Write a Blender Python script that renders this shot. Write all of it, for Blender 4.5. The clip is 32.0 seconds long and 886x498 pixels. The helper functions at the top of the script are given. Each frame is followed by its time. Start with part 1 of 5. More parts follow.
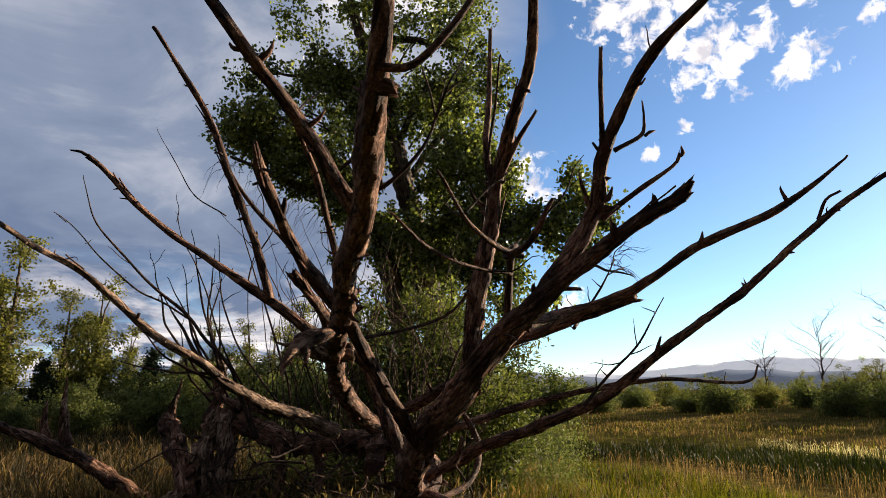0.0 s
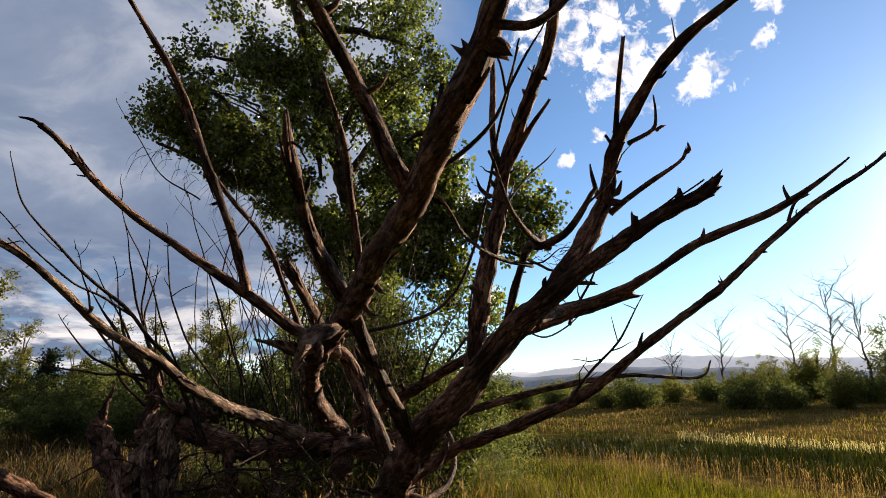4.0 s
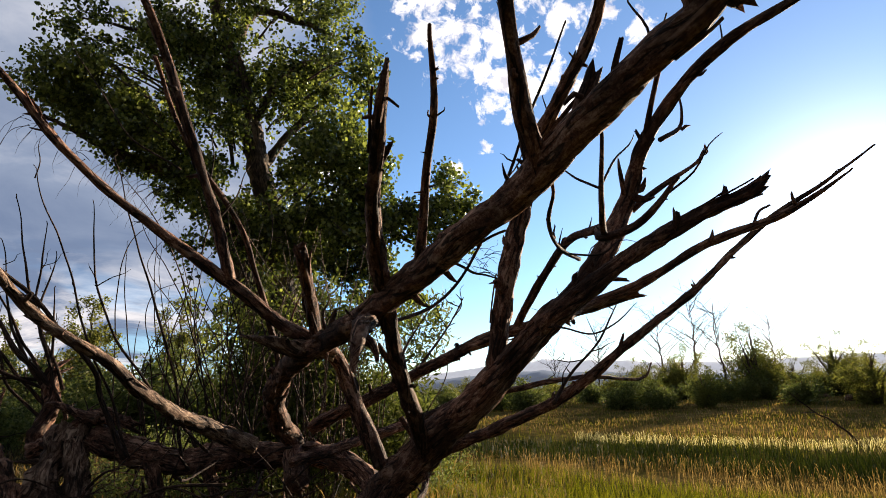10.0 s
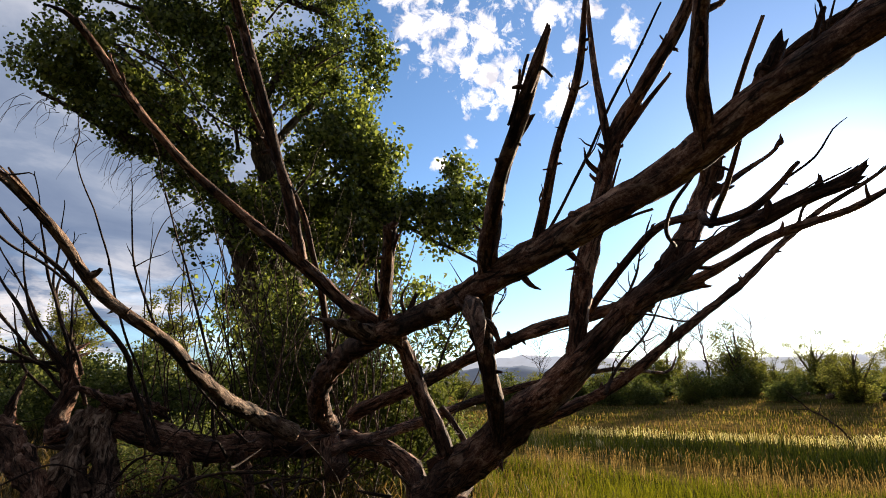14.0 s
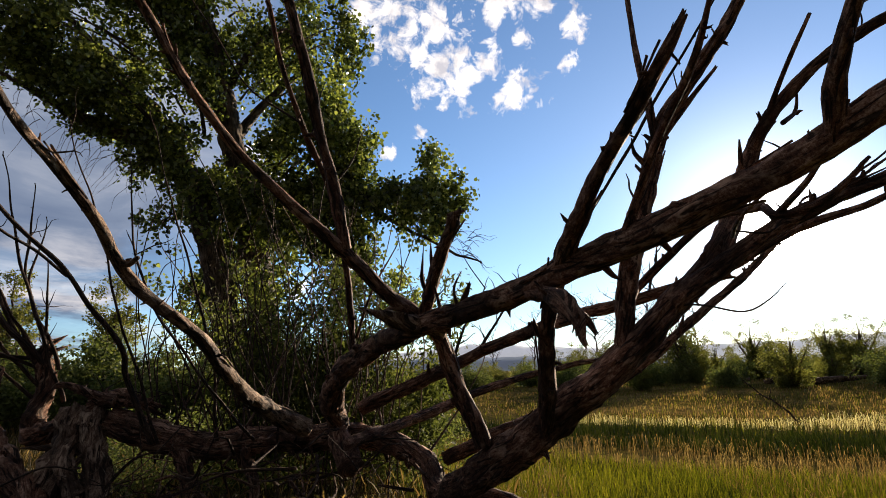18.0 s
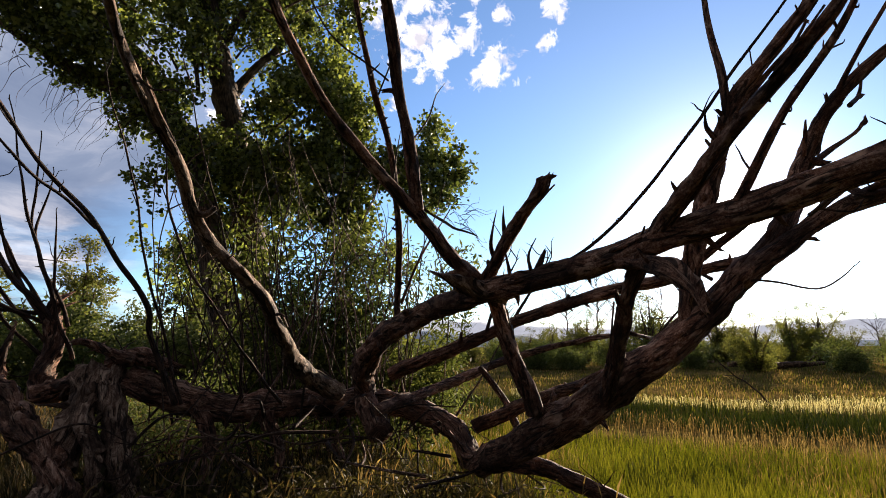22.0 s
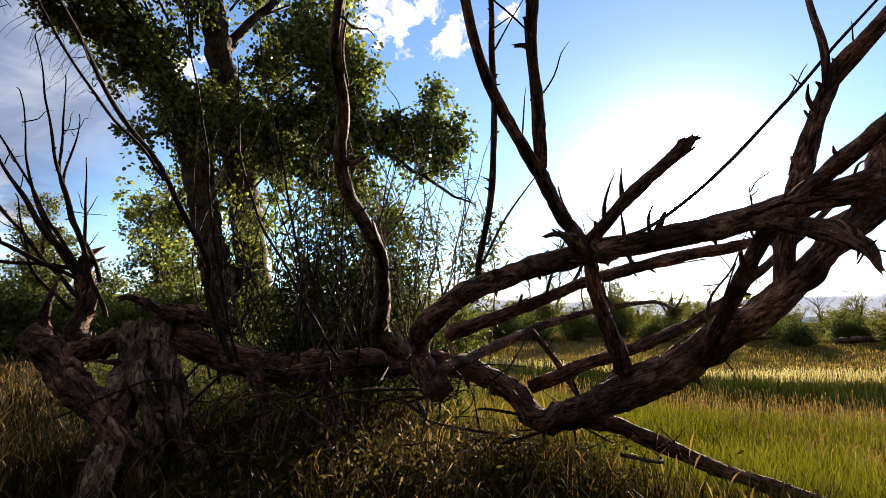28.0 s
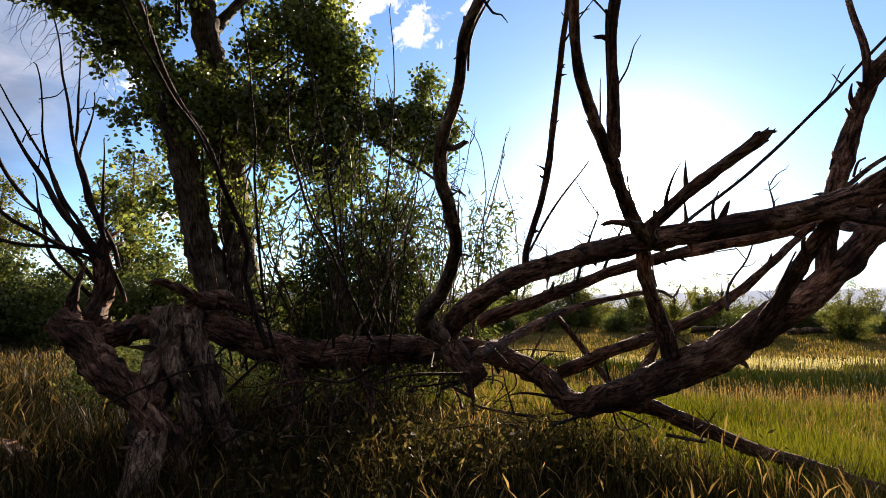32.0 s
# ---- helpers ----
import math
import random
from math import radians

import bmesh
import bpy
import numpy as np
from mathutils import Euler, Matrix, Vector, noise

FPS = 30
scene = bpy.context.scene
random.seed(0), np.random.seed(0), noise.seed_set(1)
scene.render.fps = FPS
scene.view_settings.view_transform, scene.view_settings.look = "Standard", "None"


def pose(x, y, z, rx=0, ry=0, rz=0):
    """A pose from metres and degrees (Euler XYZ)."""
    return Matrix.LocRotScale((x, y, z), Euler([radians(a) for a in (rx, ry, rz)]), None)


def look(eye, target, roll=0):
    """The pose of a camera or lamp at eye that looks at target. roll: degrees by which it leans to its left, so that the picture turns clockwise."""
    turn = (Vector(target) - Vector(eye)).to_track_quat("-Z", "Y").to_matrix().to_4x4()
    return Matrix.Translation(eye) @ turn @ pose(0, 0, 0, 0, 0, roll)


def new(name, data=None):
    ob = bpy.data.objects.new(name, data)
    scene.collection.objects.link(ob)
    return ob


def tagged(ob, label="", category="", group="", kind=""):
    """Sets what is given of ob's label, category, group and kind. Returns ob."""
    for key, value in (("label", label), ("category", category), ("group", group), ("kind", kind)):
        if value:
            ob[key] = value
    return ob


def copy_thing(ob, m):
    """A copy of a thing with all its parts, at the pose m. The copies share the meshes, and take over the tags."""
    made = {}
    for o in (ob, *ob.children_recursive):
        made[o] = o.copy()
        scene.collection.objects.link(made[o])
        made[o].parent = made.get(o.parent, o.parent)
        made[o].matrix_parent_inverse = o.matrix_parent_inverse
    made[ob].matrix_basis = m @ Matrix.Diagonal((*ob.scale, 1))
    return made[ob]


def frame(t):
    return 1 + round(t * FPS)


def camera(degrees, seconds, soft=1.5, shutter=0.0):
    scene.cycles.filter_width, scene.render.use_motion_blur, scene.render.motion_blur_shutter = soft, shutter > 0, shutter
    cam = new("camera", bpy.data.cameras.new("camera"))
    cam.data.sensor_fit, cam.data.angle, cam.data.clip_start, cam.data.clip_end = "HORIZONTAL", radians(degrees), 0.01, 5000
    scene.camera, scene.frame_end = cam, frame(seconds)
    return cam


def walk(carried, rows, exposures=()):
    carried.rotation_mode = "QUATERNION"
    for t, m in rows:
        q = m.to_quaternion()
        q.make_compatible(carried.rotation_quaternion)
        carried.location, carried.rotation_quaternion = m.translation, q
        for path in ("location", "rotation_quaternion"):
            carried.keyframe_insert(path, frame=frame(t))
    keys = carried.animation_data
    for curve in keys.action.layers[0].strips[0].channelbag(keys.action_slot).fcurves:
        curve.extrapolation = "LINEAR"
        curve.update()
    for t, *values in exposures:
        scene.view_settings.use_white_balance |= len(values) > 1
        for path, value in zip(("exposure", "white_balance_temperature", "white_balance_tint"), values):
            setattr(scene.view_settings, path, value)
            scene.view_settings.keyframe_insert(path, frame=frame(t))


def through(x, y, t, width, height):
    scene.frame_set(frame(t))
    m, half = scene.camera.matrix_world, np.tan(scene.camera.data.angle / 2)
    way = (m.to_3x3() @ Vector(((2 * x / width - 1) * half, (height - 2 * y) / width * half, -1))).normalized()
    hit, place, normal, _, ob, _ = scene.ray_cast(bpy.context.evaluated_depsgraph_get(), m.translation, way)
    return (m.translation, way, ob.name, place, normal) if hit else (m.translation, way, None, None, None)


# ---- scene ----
cam = camera(75.1, 32.0, soft=0.6)
ROWS = [
    (0, -0.0208, 0.1005, 1.7209, 104.049, 0.758, 1.325),
    (0.5, -0.0859, 0.1345, 1.7248, 104.304, 0.614, 0.368),
    (1, -0.1423, 0.1647, 1.7327, 104.368, 0.512, -0.482),
    (1.5, -0.2051, 0.1962, 1.7344, 104.345, 0.423, -1.412),
    (2, -0.2747, 0.2267, 1.7293, 104.334, 0.502, -2.434),
    (2.5, -0.3498, 0.2557, 1.7229, 104.292, 0.859, -3.576),
    (3, -0.4291, 0.2849, 1.7206, 104.128, 1.161, -4.731),
    (3.5, -0.5108, 0.3088, 1.7294, 103.898, 1.446, -5.818),
    (5.5, -0.797, 0.4483, 1.7116, 103.881, 1.927, -8.284),
    (6, -0.8599, 0.4921, 1.7163, 104.401, 2.285, -9.179),
    (6.5, -0.918, 0.5393, 1.7123, 104.841, 2.402, -10.43),
    (7, -0.9744, 0.5888, 1.7133, 104.953, 2.049, -11.575),
    (7.5, -1.0287, 0.6327, 1.7182, 104.9, 1.58, -12.39),
    (8, -1.0887, 0.6752, 1.7268, 104.777, 1.29, -13.129),
    (8.5, -1.1508, 0.7155, 1.7258, 104.667, 1.054, -14.046),
    (9, -1.2227, 0.7531, 1.7243, 104.44, 1.251, -15.161),
    (9.5, -1.303, 0.7876, 1.7267, 104.402, 1.755, -16.698),
    (10, -1.3828, 0.824, 1.7346, 103.905, 2.118, -18.039),
    (10.5, -1.4598, 0.8623, 1.7353, 103.483, 2.162, -19.023),
    (11, -1.5264, 0.8991, 1.7339, 103.143, 2.058, -19.445),
    (11.5, -1.5979, 0.9303, 1.7273, 102.966, 1.83, -19.502),
    (12, -1.6701, 0.9688, 1.7149, 103.05, 1.677, -19.47),
    (12.5, -1.7402, 1.0082, 1.7071, 103.262, 1.999, -19.593),
    (13, -1.8046, 1.0461, 1.7018, 103.311, 2.313, -19.734),
    (13.5, -1.8691, 1.081, 1.7056, 103.191, 1.976, -19.873),
    (14, -1.9269, 1.115, 1.7072, 103.283, 1.332, -20.047),
    (14.5, -1.9835, 1.1506, 1.7091, 103.468, 0.922, -20.277),
    (16.5, -2.2666, 1.3043, 1.7365, 102.864, 1.511, -23.561),
    (17, -2.3253, 1.3459, 1.7367, 102.6, 1.966, -24.302),
    (17.5, -2.3947, 1.381, 1.7519, 102.283, 2.24, -24.812),
    (18, -2.4651, 1.4243, 1.7389, 102.162, 2.03, -25.105),
    (18.5, -2.529, 1.47, 1.7386, 101.856, 1.97, -25.269),
    (19, -2.5958, 1.5172, 1.7229, 101.755, 1.939, -25.468),
    (19.5, -2.6641, 1.5703, 1.7167, 101.405, 2.039, -25.752),
    (20, -2.7316, 1.6177, 1.7066, 101.005, 1.927, -26.176),
    (20.5, -2.7933, 1.6602, 1.7069, 100.451, 1.58, -26.69),
    (21, -2.8484, 1.6982, 1.704, 100.067, 1.178, -27.195),
    (21.5, -2.9053, 1.7308, 1.705, 99.847, 0.603, -27.76),
    (22, -2.9816, 1.7598, 1.6971, 99.655, 0.187, -28.498),
    (22.5, -3.0729, 1.7936, 1.6884, 99.221, 0.207, -29.504),
    (23, -3.1593, 1.8358, 1.6942, 98.526, 0.438, -30.446),
    (23.5, -3.2259, 1.8772, 1.6956, 98.227, 0.431, -30.665),
    (24, -3.2988, 1.9149, 1.6751, 98.137, 0.237, -30.869),
    (24.5, -3.3742, 1.9394, 1.6444, 98.182, 0.047, -31.099),
    (25, -3.4368, 1.9784, 1.6444, 97.878, -0.123, -31.321),
    (25.5, -3.4973, 2.0198, 1.6238, 97.798, -0.292, -31.485),
    (27.5, -3.76, 2.2218, 1.6212, 96.841, -0.368, -32.778),
    (28, -3.8179, 2.2656, 1.6099, 96.832, -0.71, -33.108),
    (28.5, -3.8774, 2.3073, 1.5985, 96.786, -1.11, -33.359),
    (29, -3.9439, 2.3467, 1.5561, 97.125, -1.558, -33.698),
    (29.5, -4.0288, 2.3931, 1.5468, 96.901, -1.587, -34.387),
    (30, -4.1147, 2.4329, 1.5461, 96.604, -1.536, -35.207),
    (30.5, -4.2034, 2.4747, 1.5486, 96.389, -1.215, -36.05),
    (31, -4.2822, 2.5216, 1.5566, 96.09, -0.991, -36.61),
    (31.5, -4.3491, 2.571, 1.5478, 96.134, -0.952, -36.866),
    (32, -4.4131, 2.6215, 1.5548, 96.055, -0.911, -37.143),
]
# the picture brightens a little whenever the bare sun stands clear of the limbs
EXPOSURES = [(0, 1.21, 6850, 14.5), (3.5, 1.21, 6850, 14.5), (6, 1.29, 6850, 14.5), (10, 1.36, 6850, 14.5), (16.5, 1.36, 6850, 14.5), (17.3, 1.07, 6850, 14.5), (19.25, 1.07, 6850, 14.5), (19.9, 1.44, 6800, 15.5), (21.7, 1.44, 6700, 17.5), (22.4, 1.15, 6700, 17.5), (23.6, 1.15, 6700, 17.5), (24.4, 1.52, 6700, 17.5), (29.6, 1.52, 6700, 17.5), (30.2, 1.23, 6700, 17.5), (30.8, 1.23, 6700, 17.5), (31.3, 1.52, 6700, 17.5), (32, 1.52, 6700, 17.5)]
walk(cam, [(t, pose(x, y, z, rx, ry, rz)) for t, x, y, z, rx, ry, rz in ROWS], EXPOSURES)

# ---------------------------------------------------------------- sky and sun
SUN_AZ, SUN_EL = 55.5, 11.0
SUN_DIR = Vector((math.sin(radians(SUN_AZ)) * math.cos(radians(SUN_EL)), math.cos(radians(SUN_AZ)) * math.cos(radians(SUN_EL)), math.sin(radians(SUN_EL))))


def direction(az, el):
    return Vector((math.sin(radians(az)) * math.cos(radians(el)), math.cos(radians(az)) * math.cos(radians(el)), math.sin(radians(el))))


class Nodes:
    """Small helper to wire a node tree."""

    def __init__(self, tree):
        self.t = tree
        tree.nodes.clear()

    def add(self, kind, props=None, **links):
        n = self.t.nodes.new(kind)
        for key, value in (props or {}).items():
            setattr_plain(n, key, value)
        for key, value in links.items():
            k = int(key[1:]) if key[0] == "i" and key[1:].isdigit() else key.replace("_", " ")
            self.put(n.inputs[k], value)
        return n

    def put(self, socket, value):
        if isinstance(value, bpy.types.NodeSocket):
            self.t.links.new(value, socket)
        elif isinstance(value, bpy.types.Node):
            self.t.links.new(value.outputs[0], socket)
        else:
            socket.default_value = value

    def math(self, op, a, b=0.0, c=0.0, clamp=False):
        n = self.t.nodes.new("ShaderNodeMath")
        n.operation, n.use_clamp = op, clamp
        for s, v in zip(n.inputs, (a, b, c)):
            self.put(s, v)
        return n.outputs[0]

    def vmath(self, op, a, b=(0, 0, 0)):
        n = self.t.nodes.new("ShaderNodeVectorMath")
        n.operation = op
        self.put(n.inputs[0], a)
        self.put(n.inputs[1], b)
        return n.outputs["Value"] if op in ("DOT_PRODUCT", "LENGTH", "DISTANCE") else n.outputs[0]

    def mix(self, fac, a, b, mode="MIX"):
        n = self.t.nodes.new("ShaderNodeMix")
        n.data_type, n.blend_type = "RGBA", mode
        self.put(n.inputs[0], fac)
        self.put(n.inputs[6], a if not isinstance(a, tuple) else (*a, 1)[:4])
        self.put(n.inputs[7], b if not isinstance(b, tuple) else (*b, 1)[:4])
        return n.outputs[2]

    def ramp(self, fac, *stops):
        n = self.t.nodes.new("ShaderNodeValToRGB")
        e = n.color_ramp.elements
        while len(e) < len(stops):
            e.new(0.5)
        for el, (p, col) in zip(e, stops):
            el.position, el.color = p, (*col, 1) if isinstance(col, tuple) else (col, col, col, 1)
        self.put(n.inputs[0], fac)
        return n.outputs[0]

    def noise(self, vector, scale, detail=4.0, rough=0.55, distort=0.0):
        n = self.t.nodes.new("ShaderNodeTexNoise")
        self.put(n.inputs["Vector"], vector)
        n.inputs["Scale"].default_value, n.inputs["Detail"].default_value = scale, detail
        n.inputs["Roughness"].default_value, n.inputs["Distortion"].default_value = rough, distort
        return n.outputs["Fac"]


def setattr_plain(node, key, value):
    if key == "sky_type":
        node.sky_type = value
    elif key == "sun_disc":
        node.sun_disc = value
    elif key == "sun_elevation":
        node.sun_elevation = value
    elif key == "sun_rotation":
        node.sun_rotation = value


def build_world():
    w = bpy.data.worlds.new("sky")
    scene.world = w
    w.use_nodes = True
    n = Nodes(w.node_tree)
    d = n.add("ShaderNodeTexCoord").outputs["Generated"]
    sep = n.add("ShaderNodeSeparateXYZ", None, Vector=d)
    z = sep.outputs["Z"]
    sky = n.add("ShaderNodeTexSky", {"sky_type": "NISHITA", "sun_disc": False, "sun_elevation": radians(SUN_EL), "sun_rotation": radians(SUN_AZ)})
    sky.altitude, sky.air_density, sky.dust_density, sky.ozone_density = 1600, 1.0, 0.25, 2.5
    base = n.mix(1.0, sky.outputs[0], (SKY_GAIN * 0.88, SKY_GAIN, SKY_GAIN * 1.08), "MULTIPLY")
    # a flat layer of cloud seen in perspective
    zz = n.math("ADD", n.math("MAXIMUM", z, 0.0), 0.22)
    flat = n.add("ShaderNodeCombineXYZ", None, X=n.math("DIVIDE", sep.outputs["X"], zz), Y=n.math("DIVIDE", sep.outputs["Y"], zz), Z=0.0).outputs[0]
    big = n.noise(flat, 0.75, 6.0, 0.5, 0.4)
    fine = n.noise(flat, 2.2, 8.0, 0.6, 0.5)
    wisps = n.noise(flat, 1.6, 7.0, 0.6, 0.8)
    # the bank of grey cloud lies to the west
    west = n.vmath("DOT_PRODUCT", d, tuple(direction(-72, 18)))
    bank = n.math("ADD", n.math("MULTIPLY", n.math("SUBTRACT", west, BANK_EDGE), 2.2), n.math("MULTIPLY", n.math("SUBTRACT", big, 0.5), 1.6))
    bank = n.ramp(bank, (0.0, 0.0), (0.35, 1.0))
    tone = n.ramp(n.math("ADD", n.math("ADD", n.math("MULTIPLY", fine, 0.42), n.math("MULTIPLY", big, 0.58)), n.math("MULTIPLY", n.math("SUBTRACT", z, 0.40), 0.34)), (0.38, (0.095, 0.130, 0.205)), (0.49, (0.15, 0.190, 0.265)), (0.58, (0.31, 0.34, 0.395)), (0.67, (0.78, 0.76, 0.73)))
    # unseen slate cloud behind the viewer, added to cut the fill on near sides
    south = n.vmath("DOT_PRODUCT", d, tuple(direction(198, 24)))
    tone = n.mix(n.ramp(south, (-0.12, 0.0), (0.35, 0.92)), tone, (0.050, 0.053, 0.066))
    bank = n.math("MAXIMUM", bank, n.ramp(south, (-0.05, 0.0), (0.2, 1.0)))
    low = n.math("MULTIPLY", n.ramp(z, (0.05, 1.0), (0.24, 0.0)), n.ramp(south, (-0.3, 1.0), (0.0, 0.0)))
    tone = n.mix(n.math("MULTIPLY", low, n.ramp(fine, (0.46, 0.0), (0.60, 0.75))), tone, (0.9, 0.84, 0.78))
    # blue gaps between the low layers of cloud
    bank = n.math("MULTIPLY", bank, n.math("SUBTRACT", 1.0, n.math("MULTIPLY", low, n.ramp(wisps, (0.50, 0.0), (0.60, 0.8)))))
    out = n.mix(n.math("MULTIPLY", bank, 0.95), base, n.mix(1.0, tone, (CLOUD_GAIN,) * 3, "MULTIPLY"))
    # scattered white puffs in the blue
    puffs = None
    for az, el, size in PUFFS:
        far = n.vmath("DISTANCE", d, tuple(direction(az, el)))
        one = n.math("SUBTRACT", 1.0, n.math("DIVIDE", far, size))
        puffs = one if puffs is None else n.math("MAXIMUM", puffs, one)
    cells = n.noise(d, 30.0, 10.0, 0.66, 0.35)
    puff = n.math("ADD", puffs, n.math("MULTIPLY", n.math("SUBTRACT", cells, 0.52), 3.4))
    puff = n.ramp(puff, (0.36, 0.0), (0.85, 1.0))
    pcol = n.ramp(n.noise(d, 22.0, 6.0, 0.6), (0.36, (0.42, 0.43, 0.48)), (0.58, (0.92, 0.89, 0.85)))
    out = n.mix(puff, out, n.mix(1.0, pcol, (CLOUD_GAIN,) * 3, "MULTIPLY"))
    # the bright air round the sun
    c = n.math("MAXIMUM", n.vmath("DOT_PRODUCT", d, tuple(SUN_DIR)), 0.0)
    glow = n.math("ADD", n.math("MULTIPLY", n.math("POWER", c, 1500.0), 10.6), n.math("ADD", n.math("MULTIPLY", n.math("POWER", c, 110.0), 0.47), n.math("MULTIPLY", n.math("POWER", c, 14.0), 0.057)))
    g = n.add("ShaderNodeCombineXYZ", None, X=glow, Y=n.math("MULTIPLY", glow, 0.95), Z=n.math("MULTIPLY", glow, 0.86)).outputs[0]
    out = n.mix(1.0, out, g, "ADD")
    bg = n.add("ShaderNodeBackground", None, Color=out, Strength=1.0)
    n.add("ShaderNodeOutputWorld", None, Surface=bg)


SKY_GAIN, CLOUD_GAIN, BANK_EDGE = 0.09, 0.76, 0.28
PUFFS = [(20.6, 34.7, 0.101), (17.5, 34.6, 0.065), (25.9, 33.1, 0.078), (26.6, 29.9, 0.101), (23.9, 30.9, 0.057), (30.9, 29.7, 0.059), (34.1, 27.1, 0.06), (32.2, 26.6, 0.04), (35.1, 32.0, 0.032), (39.9, 28.9, 0.026), (40.9, 32.2, 0.036), (37.5, 34.3, 0.036), (31.9, 34.5, 0.065), (24.1, 27.3, 0.04), (8.2, 19.9, 0.074), (7.4, 21.6, 0.057), (11.4, 8.7, 0.036), (24.0, 23.7, 0.022), (20.3, 21.6, 0.022), (17.5, 38.3, 0.114), (27.7, 38.3, 0.114), (40.3, 37.5, 0.082)]
build_world()
sun = new("sun", bpy.data.lights.new("sun", "SUN"))
sun.data.energy, sun.data.angle, sun.data.color = 5.0, radians(0.55), (1.0, 0.84, 0.62)
sun.matrix_world = look(SUN_DIR * 60, (0, 0, 0))

# ---------------------------------------------------------------- materials
def material(name):
    m = bpy.data.materials.new(name)
    m.use_nodes = True
    return m, Nodes(m.node_tree)


def finish(n, colour, rough=0.85, bump=None, strength=0.5, dist=0.01, spec=0.2):
    p = n.add("ShaderNodeBsdfPrincipled", None, Base_Color=colour, Roughness=rough)
    p.inputs["Specular IOR Level"].default_value = spec
    if bump is not None:
        b = n.add("ShaderNodeBump", None, Strength=strength, Distance=dist, Height=bump)
        n.put(p.inputs["Normal"], b)
    n.add("ShaderNodeOutputMaterial", None, Surface=p)


def wood_mat(name, dark, mid, pale, fibre=42.0, along=10.0, pale_at=0.66):
    """Weathered wood or bark: short broken fibres and flaking plates (UV: metres round, metres along)."""
    m, n = material(name)
    uv = n.add("ShaderNodeUVMap").outputs[0]
    pos = n.add("ShaderNodeNewGeometry").outputs["Position"]
    fib = n.noise(n.vmath("MULTIPLY", uv, (fibre, along, 1.0)), 1.0, 8.0, 0.68, 0.6)
    plate = n.noise(n.vmath("MULTIPLY", uv, (fibre * 0.28, along * 0.55, 1.0)), 1.0, 5.0, 0.6, 1.4)
    grain = n.noise(pos, 95.0, 5.0, 0.7)
    stain = n.noise(pos, 3.1, 5.0, 0.62)
    tone = n.math("ADD", n.math("MULTIPLY", fib, 0.62), n.math("MULTIPLY", grain, 0.38))
    col = n.ramp(tone, (0.38, dark), (0.50, mid), (0.64, pale))
    col = n.mix(n.ramp(plate, (0.54, 0.0), (pale_at, 0.7)), col, pale)
    col = n.mix(n.ramp(stain, (0.40, 0.8), (0.60, 0.0)), col, dark)
    crack = n.ramp(n.noise(n.vmath("MULTIPLY", uv, (fibre * 0.5, along * 0.4, 1.0)), 1.0, 5.0, 0.6, 1.5), (0.41, 0.0), (0.47, 1.0))
    col = n.mix(n.math("MULTIPLY", n.math("SUBTRACT", 1.0, crack), 0.85), col, tuple(c * 0.3 for c in dark))
    h = n.math("ADD", n.math("ADD", n.math("MULTIPLY", fib, 0.5), n.math("MULTIPLY", grain, 0.25)), n.math("ADD", plate, n.math("MULTIPLY", crack, 1.1)))
    finish(n, col, 0.82, h, 0.9, 0.014)
    return m


def leaf_mat(name, a, b, c, through=0.45, gloss=0.12):
    """Thin leaves that let light through."""
    m, n = material(name)
    isl = n.add("ShaderNodeNewGeometry").outputs["Random Per Island"]
    pos = n.add("ShaderNodeNewGeometry").outputs["Position"]
    big = n.noise(pos, 0.5, 3.0)
    col = n.ramp(n.math("ADD", n.math("MULTIPLY", isl, 0.65), n.math("MULTIPLY", n.math("SUBTRACT", big, 0.33), 0.9)), (0.1, a), (0.5, b), (0.92, c))
    dif = n.add("ShaderNodeBsdfPrincipled", None, Base_Color=col, Roughness=0.72 - gloss)
    dif.inputs["Specular IOR Level"].default_value = gloss
    tr = n.add("ShaderNodeBsdfTranslucent", None, Color=n.mix(1.0, col, (1.12, 1.2, 0.7), "MULTIPLY"))
    mix = n.add("ShaderNodeMixShader", None, i0=through, i1=dif, i2=tr)
    n.add("ShaderNodeOutputMaterial", None, Surface=mix)
    return m


DEAD = wood_mat("weathered_wood", (0.014, 0.007, 0.0045), (0.172, 0.078, 0.047), (0.56, 0.36, 0.25))
PALE = wood_mat("bare_wood", (0.026, 0.014, 0.009), (0.155, 0.092, 0.060), (0.52, 0.38, 0.27), pale_at=0.62)
TWIG = wood_mat("twig_bark", (0.016, 0.009, 0.006), (0.065, 0.036, 0.024), (0.22, 0.14, 0.09), 90.0, 12.0, 0.75)
BARK = wood_mat("cottonwood_bark", (0.016, 0.011, 0.008), (0.13, 0.088, 0.06), (0.30, 0.225, 0.165), 26.0, 5.0, 0.72)
LEAF = leaf_mat("cottonwood_leaf", (0.016, 0.026, 0.008), (0.108, 0.135, 0.036), (0.38, 0.41, 0.125), 0.46, 0.55)
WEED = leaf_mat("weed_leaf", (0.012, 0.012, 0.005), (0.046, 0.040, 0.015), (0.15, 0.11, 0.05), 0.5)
WILLOW = leaf_mat("willow_leaf", (0.045, 0.060, 0.020), (0.11, 0.13, 0.045), (0.21, 0.22, 0.09), 0.45)
THICKET = leaf_mat("thicket_leaf", (0.024, 0.032, 0.010), (0.080, 0.096, 0.028), (0.19, 0.195, 0.065), 0.45)
BUSH = leaf_mat("bush_leaf", (0.042, 0.048, 0.014), (0.13, 0.132, 0.036), (0.29, 0.27, 0.09), 0.56)
